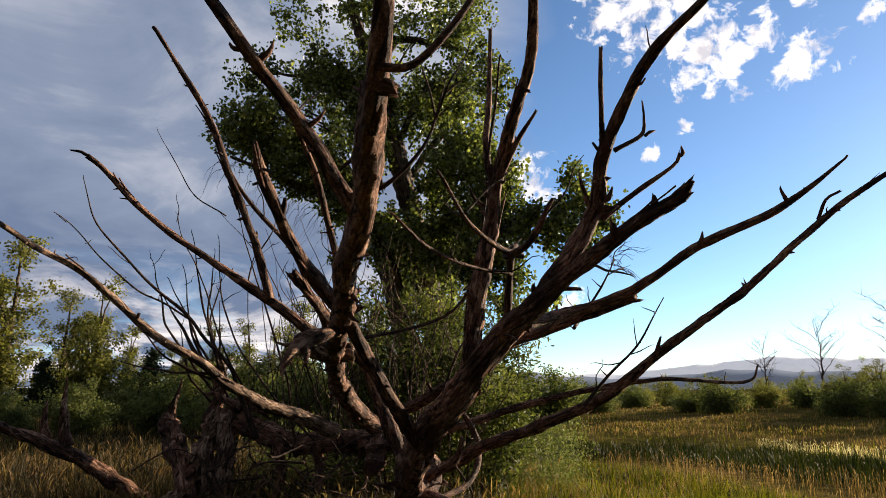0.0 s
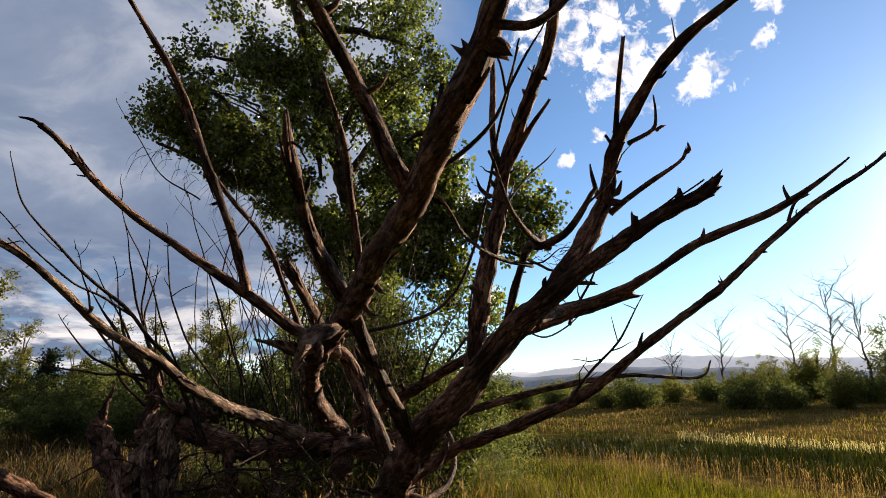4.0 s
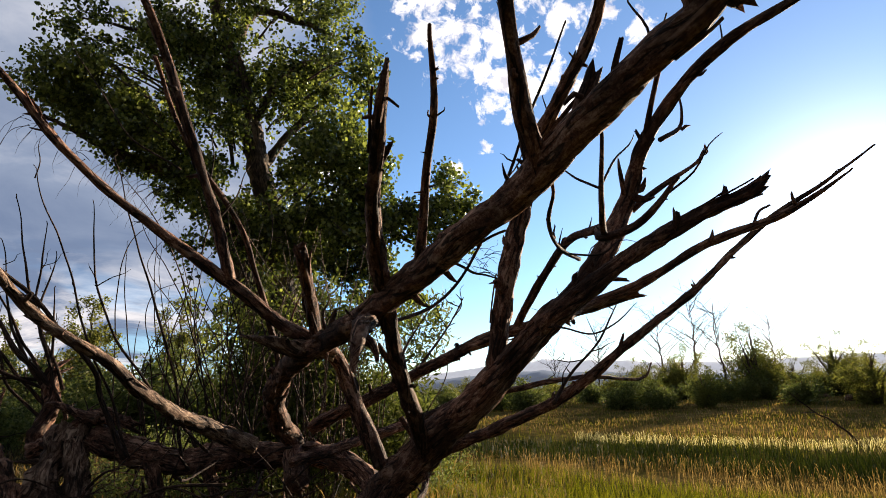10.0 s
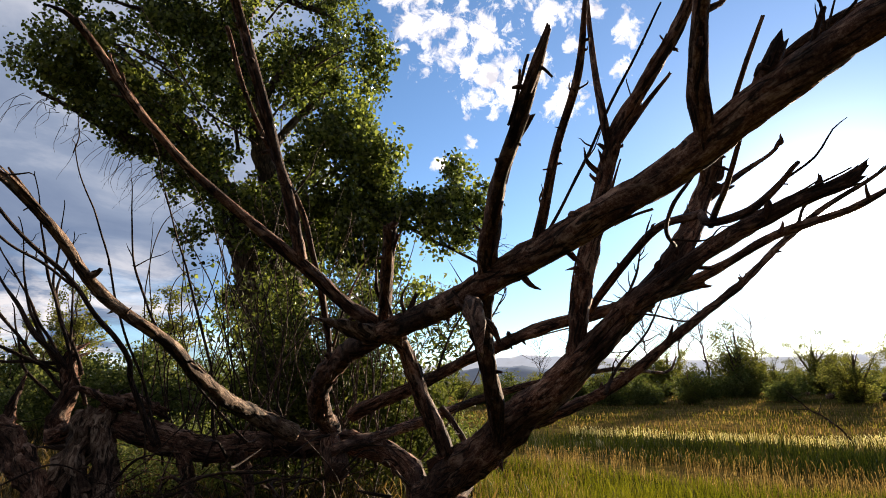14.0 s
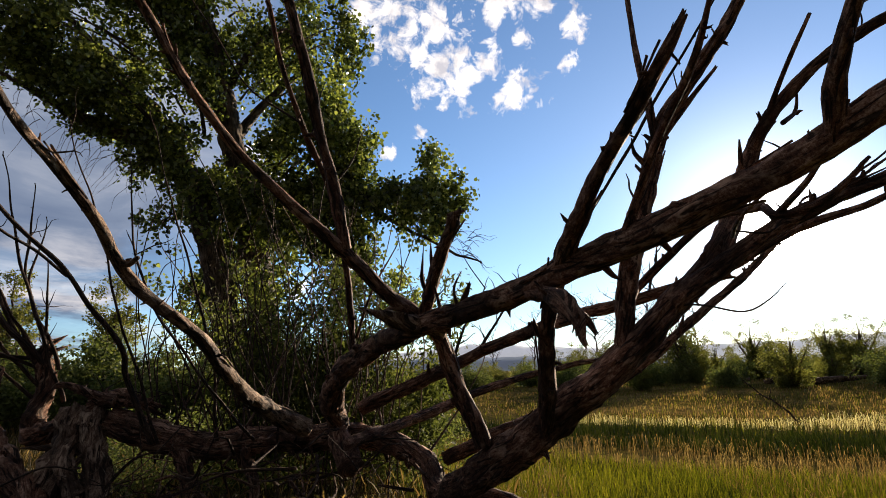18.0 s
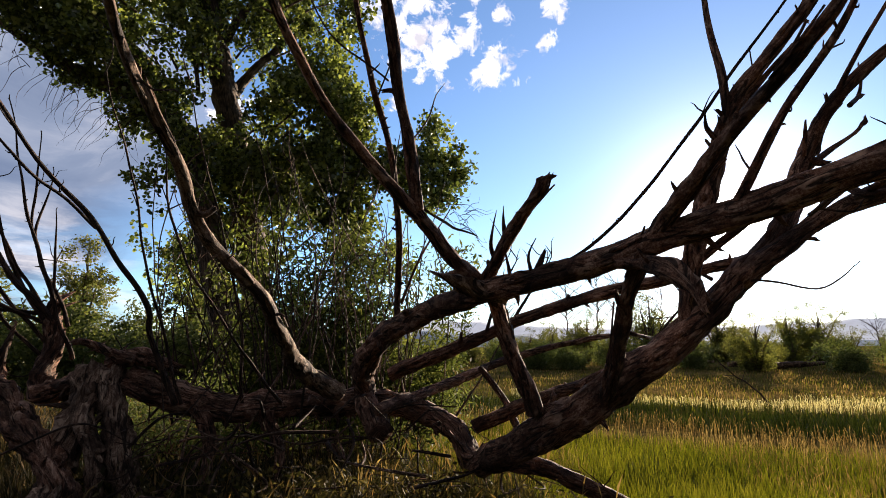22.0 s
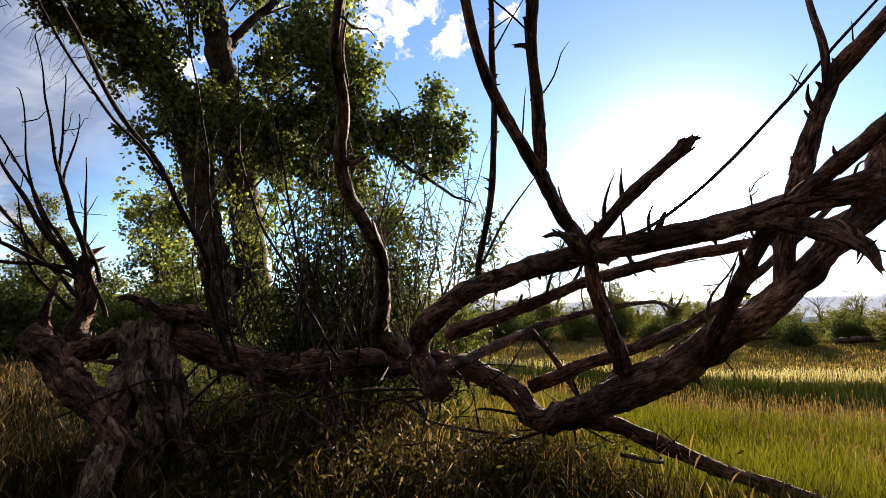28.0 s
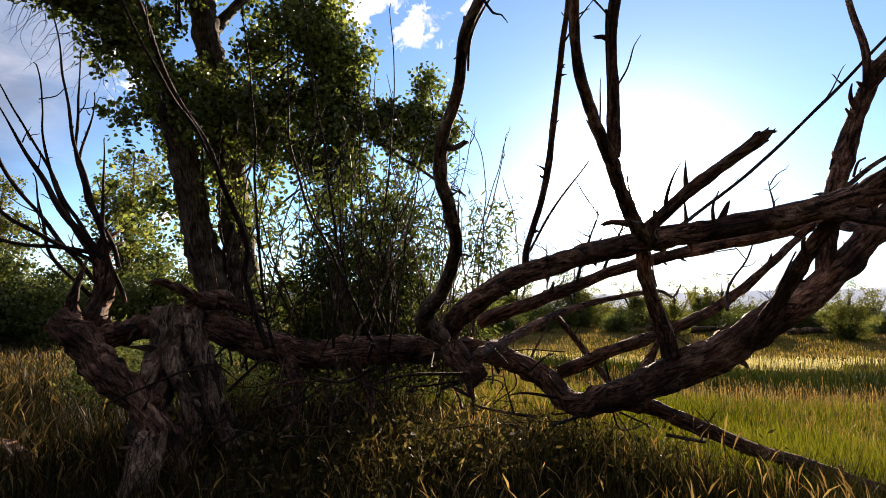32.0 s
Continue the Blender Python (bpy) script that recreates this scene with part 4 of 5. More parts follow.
# ---------------------------------------------------------------- living trees
def crown_mesh(name, lobes, per, clump, leaf, mat, seed, aspect=0.9, droop=0.3, shell=0.45, root=(0, 0, 0), ragged=False, broad=False):
    """Leaves in clumps, spread through the lobes (x, y, z, rx, ry, rz, number of clumps)."""
    rng = np.random.default_rng(seed)
    pts = []
    for x, y, z, rx, ry, rz, n in lobes:
        d = rng.normal(size=(n, 3))
        d /= np.linalg.norm(d, axis=1)[:, None]
        rad = shell + (1 - shell) * rng.random(n) ** 0.6
        rad *= 0.72 + 0.52 * rng.random(n)
        pts.append(np.array((x, y, z)) + d * rad[:, None] * (rx, ry, rz))
    c = np.vstack(pts)
    if ragged:
        c = c[[noise.noise(Vector(q) * 0.62) + 0.75 * noise.noise(Vector(q) * 1.7) > 0.0 + 0.16 * rng.random() - 0.08 for q in c]]
    c = c - np.array(root)
    p = np.repeat(c, per, 0) + np.clip(rng.normal(size=(len(c) * per, 3)), -1.5, 1.5) * clump * np.repeat(0.5 + rng.random((len(c), 1)), per, 0)
    s = leaf * (0.6 + 0.7 * rng.random(len(p)))
    rows = broad_leaves(p, s, seed + 1, droop) if broad else leaves(p, None, s, seed + 1, aspect, droop)
    return mesh_fast(name, *rows, mat), c


def part_tube(name, pts, parent, mat, seed, sides=7, step=0.12, rough=0.1, wander=0.05, root=(0, 0, 0), label=""):
    v = tube(pts, sides, step, rough, wander, seed, root=root)
    return child(name, mesh_of(name, v[0], v[1], mat, v[2]), parent, label)


def cottonwood():
    base = (-0.5, 15.2, 0.0)
    t = thing("cottonwood_tree", "tall leafy cottonwood with two dark furrowed trunks", "tree", base)
    part_tube("trunk", [(0.0, 15.2, -0.15, 0.46), (-0.25, 15.2, 1.4, 0.38), (-0.53, 15.2, 3.2, 0.34), (-0.97, 15.2, 5.6, 0.30), (-1.52, 15.2, 8.0, 0.27), (-1.9, 15.2, 9.5, 0.24), (-2.25, 15.25, 10.8, 0.21), (-2.78, 15.3, 12.4, 0.16), (-3.2, 15.4, 14.2, 0.09), (-3.4, 15.4, 16.0, 0.03)], t, BARK, 1, 18, 0.08, 0.16, 0.03, base, "trunk with deep furrowed bark")
    part_tube("trunk", [(-0.5, 15.0, -0.15, 0.42), (-0.76, 15.05, 1.29, 0.36), (-1.05, 15.1, 2.12, 0.34), (-1.31, 15.2, 3.13, 0.31), (-1.64, 15.2, 4.4, 0.28), (-1.95, 15.2, 5.5, 0.26), (-2.2, 15.2, 6.3, 0.24), (-2.75, 15.2, 6.85, 0.21), (-3.4, 15.2, 7.15, 0.18), (-4.2, 15.15, 7.3, 0.14), (-5.2, 15.0, 7.75, 0.08), (-6.2, 14.9, 8.2, 0.03)], t, BARK, 2, 16, 0.08, 0.16, 0.03, base, "leaning trunk with deep furrowed bark")
    for k, pts in enumerate([
        [(-2.15, 15.2, 6.1, 0.2), (-2.9, 15.5, 7.6, 0.17), (-3.9, 15.6, 8.9, 0.12), (-5.0, 15.5, 10.0, 0.06)],
        [(-1.5, 15.3, 7.2, 0.14), (-0.5, 15.2, 8.6, 0.1), (0.5, 15.1, 9.7, 0.06)],
        [(-1.0, 15.1, 5.4, 0.14), (0.2, 14.4, 5.7, 0.10), (1.6, 13.5, 5.6, 0.07), (2.9, 13.0, 5.8, 0.04)],
        [(-2.06, 15.2, 11.0, 0.13), (-1.67, 15.1, 11.8, 0.11), (-1.13, 15.1, 11.85, 0.10), (-0.33, 15.1, 11.7, 0.08), (0.4, 15.1, 11.5, 0.04)],
        [(-1.6, 15.3, 8.6, 0.11), (-0.9, 15.0, 9.9, 0.08), (0.2, 14.8, 10.6, 0.05)],
        [(1.4, 13.6, 5.6, 0.05), (2.4, 13.2, 4.9, 0.04), (3.4, 13.0, 4.4, 0.03), (4.0, 12.9, 4.2, 0.015)],
        [(-1.9, 15.2, 9.4, 0.12), (-3.0, 15.0, 10.2, 0.09), (-4.4, 14.9, 10.6, 0.05), (-5.6, 14.8, 10.7, 0.02)],
    ]):
        part_tube("limb", pts, t, BARK, 10 + k, 9, 0.1, 0.14, 0.08, base)
    me, c = crown_mesh("crown", [(*q[:6], int(q[6] * 2.6)) for q in COTTON_LOBES], 32, 0.125, 0.088, LEAF, 5, root=base, ragged=True, broad=True)
    child("crown", me, t, "crown of small glossy green leaves with gaps of sky")
    rng = random.Random(4)
    for k in range(90):
        p = Vector(c[rng.randrange(len(c))])
        axis = Vector((0.3 - 0.2 * min(p.z, 11), 0.1, max(1.5, p.z - rng.uniform(0.8, 2.0))))
        a = p.lerp(axis, rng.uniform(0.35, 0.6))
        part_tube("branchlet", [(*a, 0.03), (*(a.lerp(p, 0.5) + Vector((0, 0, 0.12))), 0.02), (*p, 0.006)], t, BARK, 100 + k, 5, 0.15, 0.1, 0.05)
    # leafless twigs that hang from the lower left of the crown
    for k in range(60):
        x, y, z = rng.uniform(-6.3, -2.9), rng.uniform(14.4, 15.0), 0.0
        z = 8.1 - 0.55 * (x + 6.1) + rng.uniform(-0.5, 0.1)
        d = Vector((rng.uniform(-0.9, 0.1), rng.uniform(-0.3, 0.3), rng.uniform(-0.8, 0.1)))
        a = Vector((x, y, z))
        part_tube("bare_twig", [(*a, 0.009), (*(a + d * 0.45 + Vector((0, 0, 0.14))), 0.006), (*(a + d * 0.8 + Vector((rng.uniform(-0.1, 0.1), 0, -0.05))), 0.004), (*(a + d * 1.0 + Vector((rng.uniform(-0.15, 0.15), 0, -0.25))), 0.002)], t, TWIG, 300 + k, 4, 0.1, 0.1, 0.05, base)
    # bare sprays on the low limb that reaches over the meadow
    for k in range(34):
        f = rng.random()
        a = Vector((2.3 + 1.5 * f, 13.05, 4.95 - 0.6 * f + rng.uniform(-0.05, 0.5)))
        d = Vector((rng.uniform(0.1, 1.0), rng.uniform(-0.3, 0.3), rng.uniform(-0.7, 0.5))) * rng.uniform(0.5, 1.0)
        part_tube("bare_twig", [(*a, 0.010), (*(a + d * 0.45 + Vector((0, 0, 0.08))), 0.007), (*(a + d * 0.8), 0.005), (*(a + d + Vector((rng.uniform(-0.1, 0.1), 0, rng.uniform(-0.2, 0.15)))), 0.002)], t, TWIG, 400 + k, 4, 0.1, 0.1, 0.05, base)
    return t


# lobes of the crown: the sunlit side and the top, the hanging middle, the outer sprays
CROWN_TOP = [
    (0.35, 13.8, 8.3, 0.7, 0.9, 0.9, 42), (0.8, 13.8, 6.9, 0.85, 0.9, 0.8, 52), (0.2, 13.8, 9.4, 0.6, 0.8, 0.7, 25), (0.95, 13.8, 5.7, 0.9, 0.9, 0.8, 45), (0.9, 13.8, 4.7, 0.9, 0.8, 0.6, 28),
    (-1.14, 15.42, 11.14, 2.18, 1.95, 2.18, 240), (0.02, 15.19, 9.42, 1.32, 1.61, 1.61, 152), (-3.78, 15.19, 9.76, 1.72, 1.61, 1.38, 210), (-2.63, 15.19, 8.04, 1.61, 1.49, 1.26, 170), (-4.93, 14.85, 8.73, 1.15, 1.26, 0.92, 120),
    (-4.12, 14.73, 7.46, 0.92, 1.15, 0.52, 36), (0.19, 13.8, 6.89, 1.27, 1.22, 1.11, 99), (0.12, 13.8, 5.33, 1.41, 1.21, 1.01, 113),
]
CROWN_MIDDLE = [
    (-1.71, 14.73, 5.51, 1.15, 1.15, 1.03, 50), (-0.22, 14.62, 5.05, 1.26, 1.15, 1.03, 48), (0.83, 13.8, 4.89, 1.0, 0.95, 0.95, 61), (-2.17, 14.85, 4.36, 0.69, 0.8, 0.69, 14), (-0.68, 14.73, 4.02, 1.03, 0.92, 0.69, 28),
    (0.7, 13.8, 3.95, 0.86, 0.86, 0.53, 28), (-2.52, 14.96, 6.66, 1.03, 1.03, 0.8, 80), (-2.86, 14.96, 4.93, 0.4, 0.69, 0.46, 18), (2.7, 12.9, 6.75, 0.32, 0.4, 0.45, 11), (3.0, 12.9, 6.3, 0.6, 0.6, 0.45, 20),
    (2.6, 12.9, 5.9, 0.5, 0.6, 0.35, 15), (3.4, 12.9, 5.75, 0.45, 0.5, 0.35, 11), (2.6, 13.0, 5.1, 0.8, 0.8, 0.5, 36),
]
CROWN_OUTER = [
    (1.9, 13.0, 5.5, 0.6, 0.6, 0.5, 24), (-1.14, 16.23, 5.97, 1.72, 1.38, 1.61, 170), (-0.56, 15.42, 14.02, 2.42, 1.95, 2.07, 120), (-3.55, 15.42, 12.18, 2.18, 1.84, 1.84, 120), (-5.39, 15.08, 10.57, 0.92, 1.15, 0.69, 34),
    (-5.73, 14.62, 8.85, 1.03, 0.92, 0.69, 44), (-4.7, 14.73, 8.04, 0.92, 0.92, 0.52, 26), (-0.68, 16.57, 3.55, 1.84, 0.92, 1.03, 40), (1.43, 13.8, 3.67, 1.28, 0.98, 0.88, 33), (-2.17, 16.34, 4.59, 1.03, 0.92, 0.92, 32),
    (0.7, 13.8, 9.66, 0.83, 0.93, 0.93, 38), (0.67, 13.8, 6.0, 0.92, 0.92, 0.71, 55),
]
COTTON_LOBES = CROWN_TOP + CROWN_MIDDLE + CROWN_OUTER
cottonwood()


def leafy_proto(name, label, height, spread, trunk_r, lobes, per, leaf, mat, seed, group, category="tree", clump=0.22, bole=0.15, stems=1):
    t = thing(name, label, category, (0, 0, 0), group)
    rng = random.Random(seed)
    shoots = []
    for s in range(stems + 3):
        # each stem leans its own way and ends at its own height
        a, far, h = rng.uniform(0, 6.28), spread * rng.uniform(0.35, 0.95) * (s > 0), height * (1.0 if s == 0 else rng.uniform(0.42, 0.92))
        tip = Vector((far * math.cos(a), far * math.sin(a), h))
        bend = Vector((tip.x * 0.3 + rng.uniform(-0.05, 0.05) * spread, tip.y * 0.3, h * 0.45))
        shoots.append((bend, tip))
        r = trunk_r * (1.0 if s < stems else 0.6)
        part_tube("trunk", [(tip.x * 0.05, tip.y * 0.05, -0.2, r), (*bend, r * 0.7), (*tip, r * 0.1)], t, BARK, seed + s, 7, 0.3, 0.12, 0.04 * spread)
    rows = []
    for k in range(int(lobes * 2.6)):
        bend, tip = rng.choice(shoots)
        f = bole + (1.0 - bole) * rng.random() ** 1.15
        p = (bend * (f / 0.45) if f < 0.45 else bend.lerp(tip, (f - 0.45) / 0.55))
        w = spread * rng.uniform(0.1, 0.72) * (0.3 + 0.7 * math.sin(math.pi * (0.12 + 0.78 * f)))
        a, rr = rng.uniform(0, 6.28), spread * rng.uniform(0.06, 0.17)
        rows.append((p.x + w * math.cos(a), p.y + w * math.sin(a), max(0.1, tip.z * f), rr, rr, rr * rng.uniform(0.5, 1.0), rng.randrange(3, 7)))
    me, c = crown_mesh("crown", rows, per, clump, leaf, mat, seed + 50, shell=0.3)
    child("crown", me, t)
    for k in range(14):
        p = Vector(c[rng.randrange(len(c))])
        part_tube("limb", [(0, 0, p.z * 0.6, trunk_r * 0.4), (p.x * 0.5, p.y * 0.5, p.z * 0.85, trunk_r * 0.25), (*p, trunk_r * 0.06)], t, BARK, seed + 70 + k, 5, 0.3, 0.1, 0.08)
    return t


def bare_proto(name, label, height, seed, group):
    t = thing(name, label, "tree", (0, 0, 0), group)
    rng = random.Random(seed)
    part_tube("trunk", [(0, 0, -0.2, 0.10), (0.1, 0, height * 0.3, 0.075), (0.3, 0.1, height * 0.6, 0.045), (0.2, 0.1, height, 0.02)], t, TWIG, seed, 6, 0.3, 0.1, 0.15)
    for k in range(16):
        z = height * rng.uniform(0.25, 0.9)
        a, l = rng.uniform(0, 6.28), height * rng.uniform(0.2, 0.42)
        d = Vector((math.cos(a), math.sin(a), rng.uniform(0.3, 1.1))) * l
        b = part_tube("limb", [(0.2, 0.05, z, 0.032), (0.2 + d.x * 0.5, d.y * 0.5, z + d.z * 0.6, 0.02), (0.2 + d.x, d.y, z + d.z, 0.008)], t, TWIG, seed + k, 5, 0.2, 0.1, 0.15)
        for j in range(7):
            f = rng.uniform(0.3, 0.95)
            p = Vector((0.2 + d.x * f, d.y * f, z + d.z * (f + 0.05)))
            e = Vector((rng.uniform(-1, 1), rng.uniform(-1, 1), rng.uniform(0.1, 1))) * l * 0.4
            part_tube("twig", [(*p, 0.012), (*(p + e * 0.5), 0.009), (*(p + e), 0.005)], b, TWIG, seed + 7 * k + j, 4, 0.2, 0.1, 0.1)
    return t


def willow():
    base = (-0.8, 8.9, 0.0)
    t = thing("willow_shrub", "dense willow shrub with narrow grey-green leaves behind the fallen trunk", "shrub", base)
    r = random.Random(8)
    lobes = []
    for k in range(38):
        x, y = r.uniform(-1.6, 0.6), r.uniform(8.3, 9.7)
        h = r.uniform(1.5, 3.7) - 0.3 * abs(x + 0.8)
        tip = (x + r.gauss(0, 0.35), y + r.gauss(0, 0.25), h)
        part_tube("stem", [(x * 0.8 - 0.16, y, -0.05, 0.012), (x + r.gauss(0, 0.12), y, h * 0.55, 0.008), (*tip, 0.003)], t, PALE if k % 2 else TWIG, 400 + k, 5, 0.1, 0.1, 0.05, base)
        for f in (0.42, 0.58, 0.73, 0.88):
            lobes.append((x + (tip[0] - x) * f, y, h * f, 0.3, 0.3, 0.32, 10))
    me, _ = crown_mesh("foliage", lobes, 20, 0.12, 0.105, THICKET, 9, 0.28, 0.0, 0.1, base)
    child("foliage", me, t, "narrow grey-green leaves")


willow()
TALL = leafy_proto("leafy_tree", "young cottonwood with yellow-green sunlit leaves", 10.0, 2.6, 0.2, 52, 22, 0.14, BUSH, 11, "trees along the meadow", bole=0.2)
SLIM = leafy_proto("leafy_tree", "slender tree with an open yellow-green crown", 8.0, 1.7, 0.14, 46, 20, 0.13, BUSH, 12, "trees along the meadow", bole=0.08)
ROUND = leafy_proto("bush", "rounded green bush at the edge of the meadow", 3.2, 2.0, 0.08, 44, 18, 0.12, BUSH, 13, "bushes along the meadow", "bush", bole=0.08, stems=3)
LOW = leafy_proto("bush", "low olive-green bush in dry grass", 2.2, 1.9, 0.06, 40, 16, 0.11, WILLOW, 14, "bushes along the meadow", "bush", bole=0.06, stems=4)
SCREEN = leafy_proto("leafy_tree", "bushy tree with dark leaning stems", 5.5, 2.4, 0.13, 56, 20, 0.115, BUSH, 15, "trees along the meadow", bole=0.04, stems=3)
BRUSH = leafy_proto("bush", "dense grey-green bush beyond the fallen trunk", 3.2, 2.0, 0.06, 50, 26, 0.11, WILLOW, 18, "bushes beyond the fallen trunk", "bush", clump=0.2, bole=0.05, stems=4)
FIR = leafy_proto("conifer", "dark green juniper among yellow-green trees", 4.5, 1.2, 0.12, 34, 30, 0.14, CONIFER, 16, "dark conifers behind the meadow", "conifer", bole=0.04)
BARE = bare_proto("bare_tree", "leafless grey tree behind the bushes", 7.0, 17, "leafless trees behind the meadow")


def stand(proto, az, dist, scale, turn, first=False):
    x, y = -1.5 + dist * math.sin(radians(az)), 1.0 + dist * math.cos(radians(az))
    m = Matrix.Translation((x, y, ground_z(x, y) - 0.05)) @ Matrix.Rotation(turn, 4, "Z") @ Matrix.Diagonal((scale * 1.05, scale * 1.05, scale, 1))
    if first:
        proto.matrix_basis = m
        return proto
    return copy_thing(proto, m)


rng = random.Random(21)


def plant(proto, az, dist, scale):
    # the first one placed is the one that was built
    later.append((proto, az, dist, scale, rng.uniform(0, 6.28)))


later = []
for az, dist, s in ((-37.5, 50, 1.3), (-33.5, 58, 1.05), (-44, 48, 1.0), (-52, 45, 1.1), (2.5, 31, 0.85), (-6, 32, 0.66), (-13, 35, 0.7)):
    plant(TALL, az, dist, s)
for az, dist, s in ((-31, 46, 1.2), (-28.5, 52, 0.9), (-21.5, 47, 0.85), (-18.5, 48, 0.9), (-16, 46, 0.8), (-13.5, 45, 0.75), (-25, 56, 0.7), (46.5, 46, 0.62), (49, 52, 0.55), (35, 47, 0.5), (62, 52, 0.5), (71, 50, 0.6), (84, 42, 0.75), (46.3, 49, 1.0), (52, 50, 0.8), (37, 49, 0.6), (40.5, 49, 0.75), (57.5, 50, 0.75), (59.8, 52, 0.8), (66.5, 55, 0.7)):
    plant(SLIM if az < 30 else SCREEN, az, dist, s)
for az, dist, s in ((-34.5, 46, 0.8), (-26.5, 47, 1.0), (-24, 50, 0.9), (-49, 44, 0.9)):
    plant(FIR, az, dist, s)
for k, az in enumerate((37, 39.5, 42, 44, 52, 54.5, 57.5, 66, 68.5, 75, 79, -19, -14, -9, -4, -24)):
    plant(SCREEN, az, 44 + 7 * math.sin(k * 2.1), (0.46 if az > 0 else 0.72) + 0.16 * math.sin(k * 1.7))
for k in range(44):
    az = -58 + 150 * k / 43 + rng.uniform(-1.5, 1.5)
    plant(ROUND, az, rng.uniform(46, 60), rng.uniform(0.75, 1.15) * (0.55 if az > 2 else 1.0))
for k in range(30):
    az = -30 + 118 * k / 29 + rng.uniform(-2, 2)
    plant(LOW, az, rng.uniform(38, 48), rng.uniform(0.6, 1.0))
for az, dist, s in ((-7, 24, 1.1), (-2, 26, 1.0), (3, 25, 1.2), (8, 28, 1.0), (-12, 27, 1.0), (-17, 30, 1.1), (12, 30, 0.9), (-22, 32, 1.0), (-27, 34, 0.9), (-31, 27, 0.7), (-36, 30, 0.6), (-24.5, 25, 0.65), (-19, 24, 0.7), (-41, 33, 0.8)):
    plant(BRUSH, az, dist, s)
for k in range(22):
    plant(ROUND if k % 3 else SCREEN, -2 + 94 * k / 21 + rng.uniform(-1.2, 1.2), rng.uniform(60, 78), rng.uniform(0.6, 0.95) * (1 if k % 3 else 0.7))
for k in range(7):
    plant(SCREEN, 31 + 43 * k / 6 + rng.uniform(-1.2, 1.2), rng.uniform(47, 58), rng.uniform(0.36, 0.56))
for az, dist, s in ((33, 62, 1.0), (39, 52, 1.0), (41.5, 53, 1.15), (44, 50, 1.05), (29, 60, 0.75), (64, 54, 0.6), (48, 60, 1.0)):
    plant(BARE, az, dist, s)
for proto, az, dist, s, turn in later[::-1]:
    if later.index((proto, az, dist, s, turn)) != [r[0] for r in later].index(proto):
        stand(proto, az, dist, s, turn)
for proto in (TALL, SLIM, FIR, SCREEN, ROUND, LOW, BARE, BRUSH):
    _, az, dist, s, turn = next(r for r in later if r[0] is proto)
    stand(proto, az, dist, s, turn, True)


# ---------------------------------------------------------------- dead wood out in the meadow
def lying_log(az, dist, length, r, turn, seed, label):
    x, y = -1.5 + dist * math.sin(radians(az)), 1.0 + dist * math.cos(radians(az))
    z = ground_z(x, y)
    t = thing("fallen_log", label, "log", (x, y, z), "bleached logs across the meadow")
    d = Vector((math.cos(turn), math.sin(turn), 0.06)) * length / 2
    part_tube("trunk", [(*(-d + Vector((0, 0, r))), r), (0, 0, r * 1.3, r * 0.9), (*(d + Vector((0, 0, r * 1.2))), r * 0.6)], t, PALE, seed, 9, 0.2, 0.2, 0.1)
    part_tube("branch", [(d.x * 0.3, d.y * 0.3, r, r * 0.5), (d.x * 0.5, d.y * 0.5, r + 0.35, r * 0.35), (d.x * 0.75, d.y * 0.75, r + 0.8, r * 0.1)], t, PALE, seed + 1, 6, 0.1, 0.2, 0.05)


lying_log(54, 42, 2.6, 0.2, -0.5, 1, "bleached fallen log on a low bank")
lying_log(57.5, 40, 3.0, 0.2, -0.8, 4, "long bleached log in dry grass")
lying_log(50, 43, 2.2, 0.16, -0.4, 7, "short bleached log below the bushes")
lying_log(66, 41, 2.8, 0.2, -0.9, 9, "bleached fallen log before the bushes")


def dead_branch():
    x, y = -1.5 + 19.5 * math.sin(radians(51.5)), 1.0 + 19.5 * math.cos(radians(51.5))
    t = thing("dead_branch", "dry forked branch that sticks out of the sedge", "branch", (x, y, ground_z(x, y)))
    b = part_tube("stem", [(0.5, -0.4, -0.1, 0.03), (0.1, -0.1, 0.5, 0.025), (-0.5, 0.35, 1.1, 0.015), (-0.8, 0.6, 1.5, 0.006)], t, TWIG, 3, 6, 0.1, 0.15, 0.06)
    for k, (f, dx, dz) in enumerate(((0.3, -0.3, 0.3), (0.5, 0.3, 0.35), (0.75, -0.3, 0.15), (0.6, -0.5, 0.05))):
        p = Vector((0.5 - 1.3 * f, -0.4 + f, -0.1 + 1.6 * f))
        part_tube("twig", [(*p, 0.012), (p.x + dx * 0.5, p.y, p.z + dz * 0.7, 0.009), (p.x + dx, p.y + 0.1, p.z + dz, 0.004)], b, TWIG, 9 + k, 4, 0.1, 0.1, 0.04)


dead_branch()


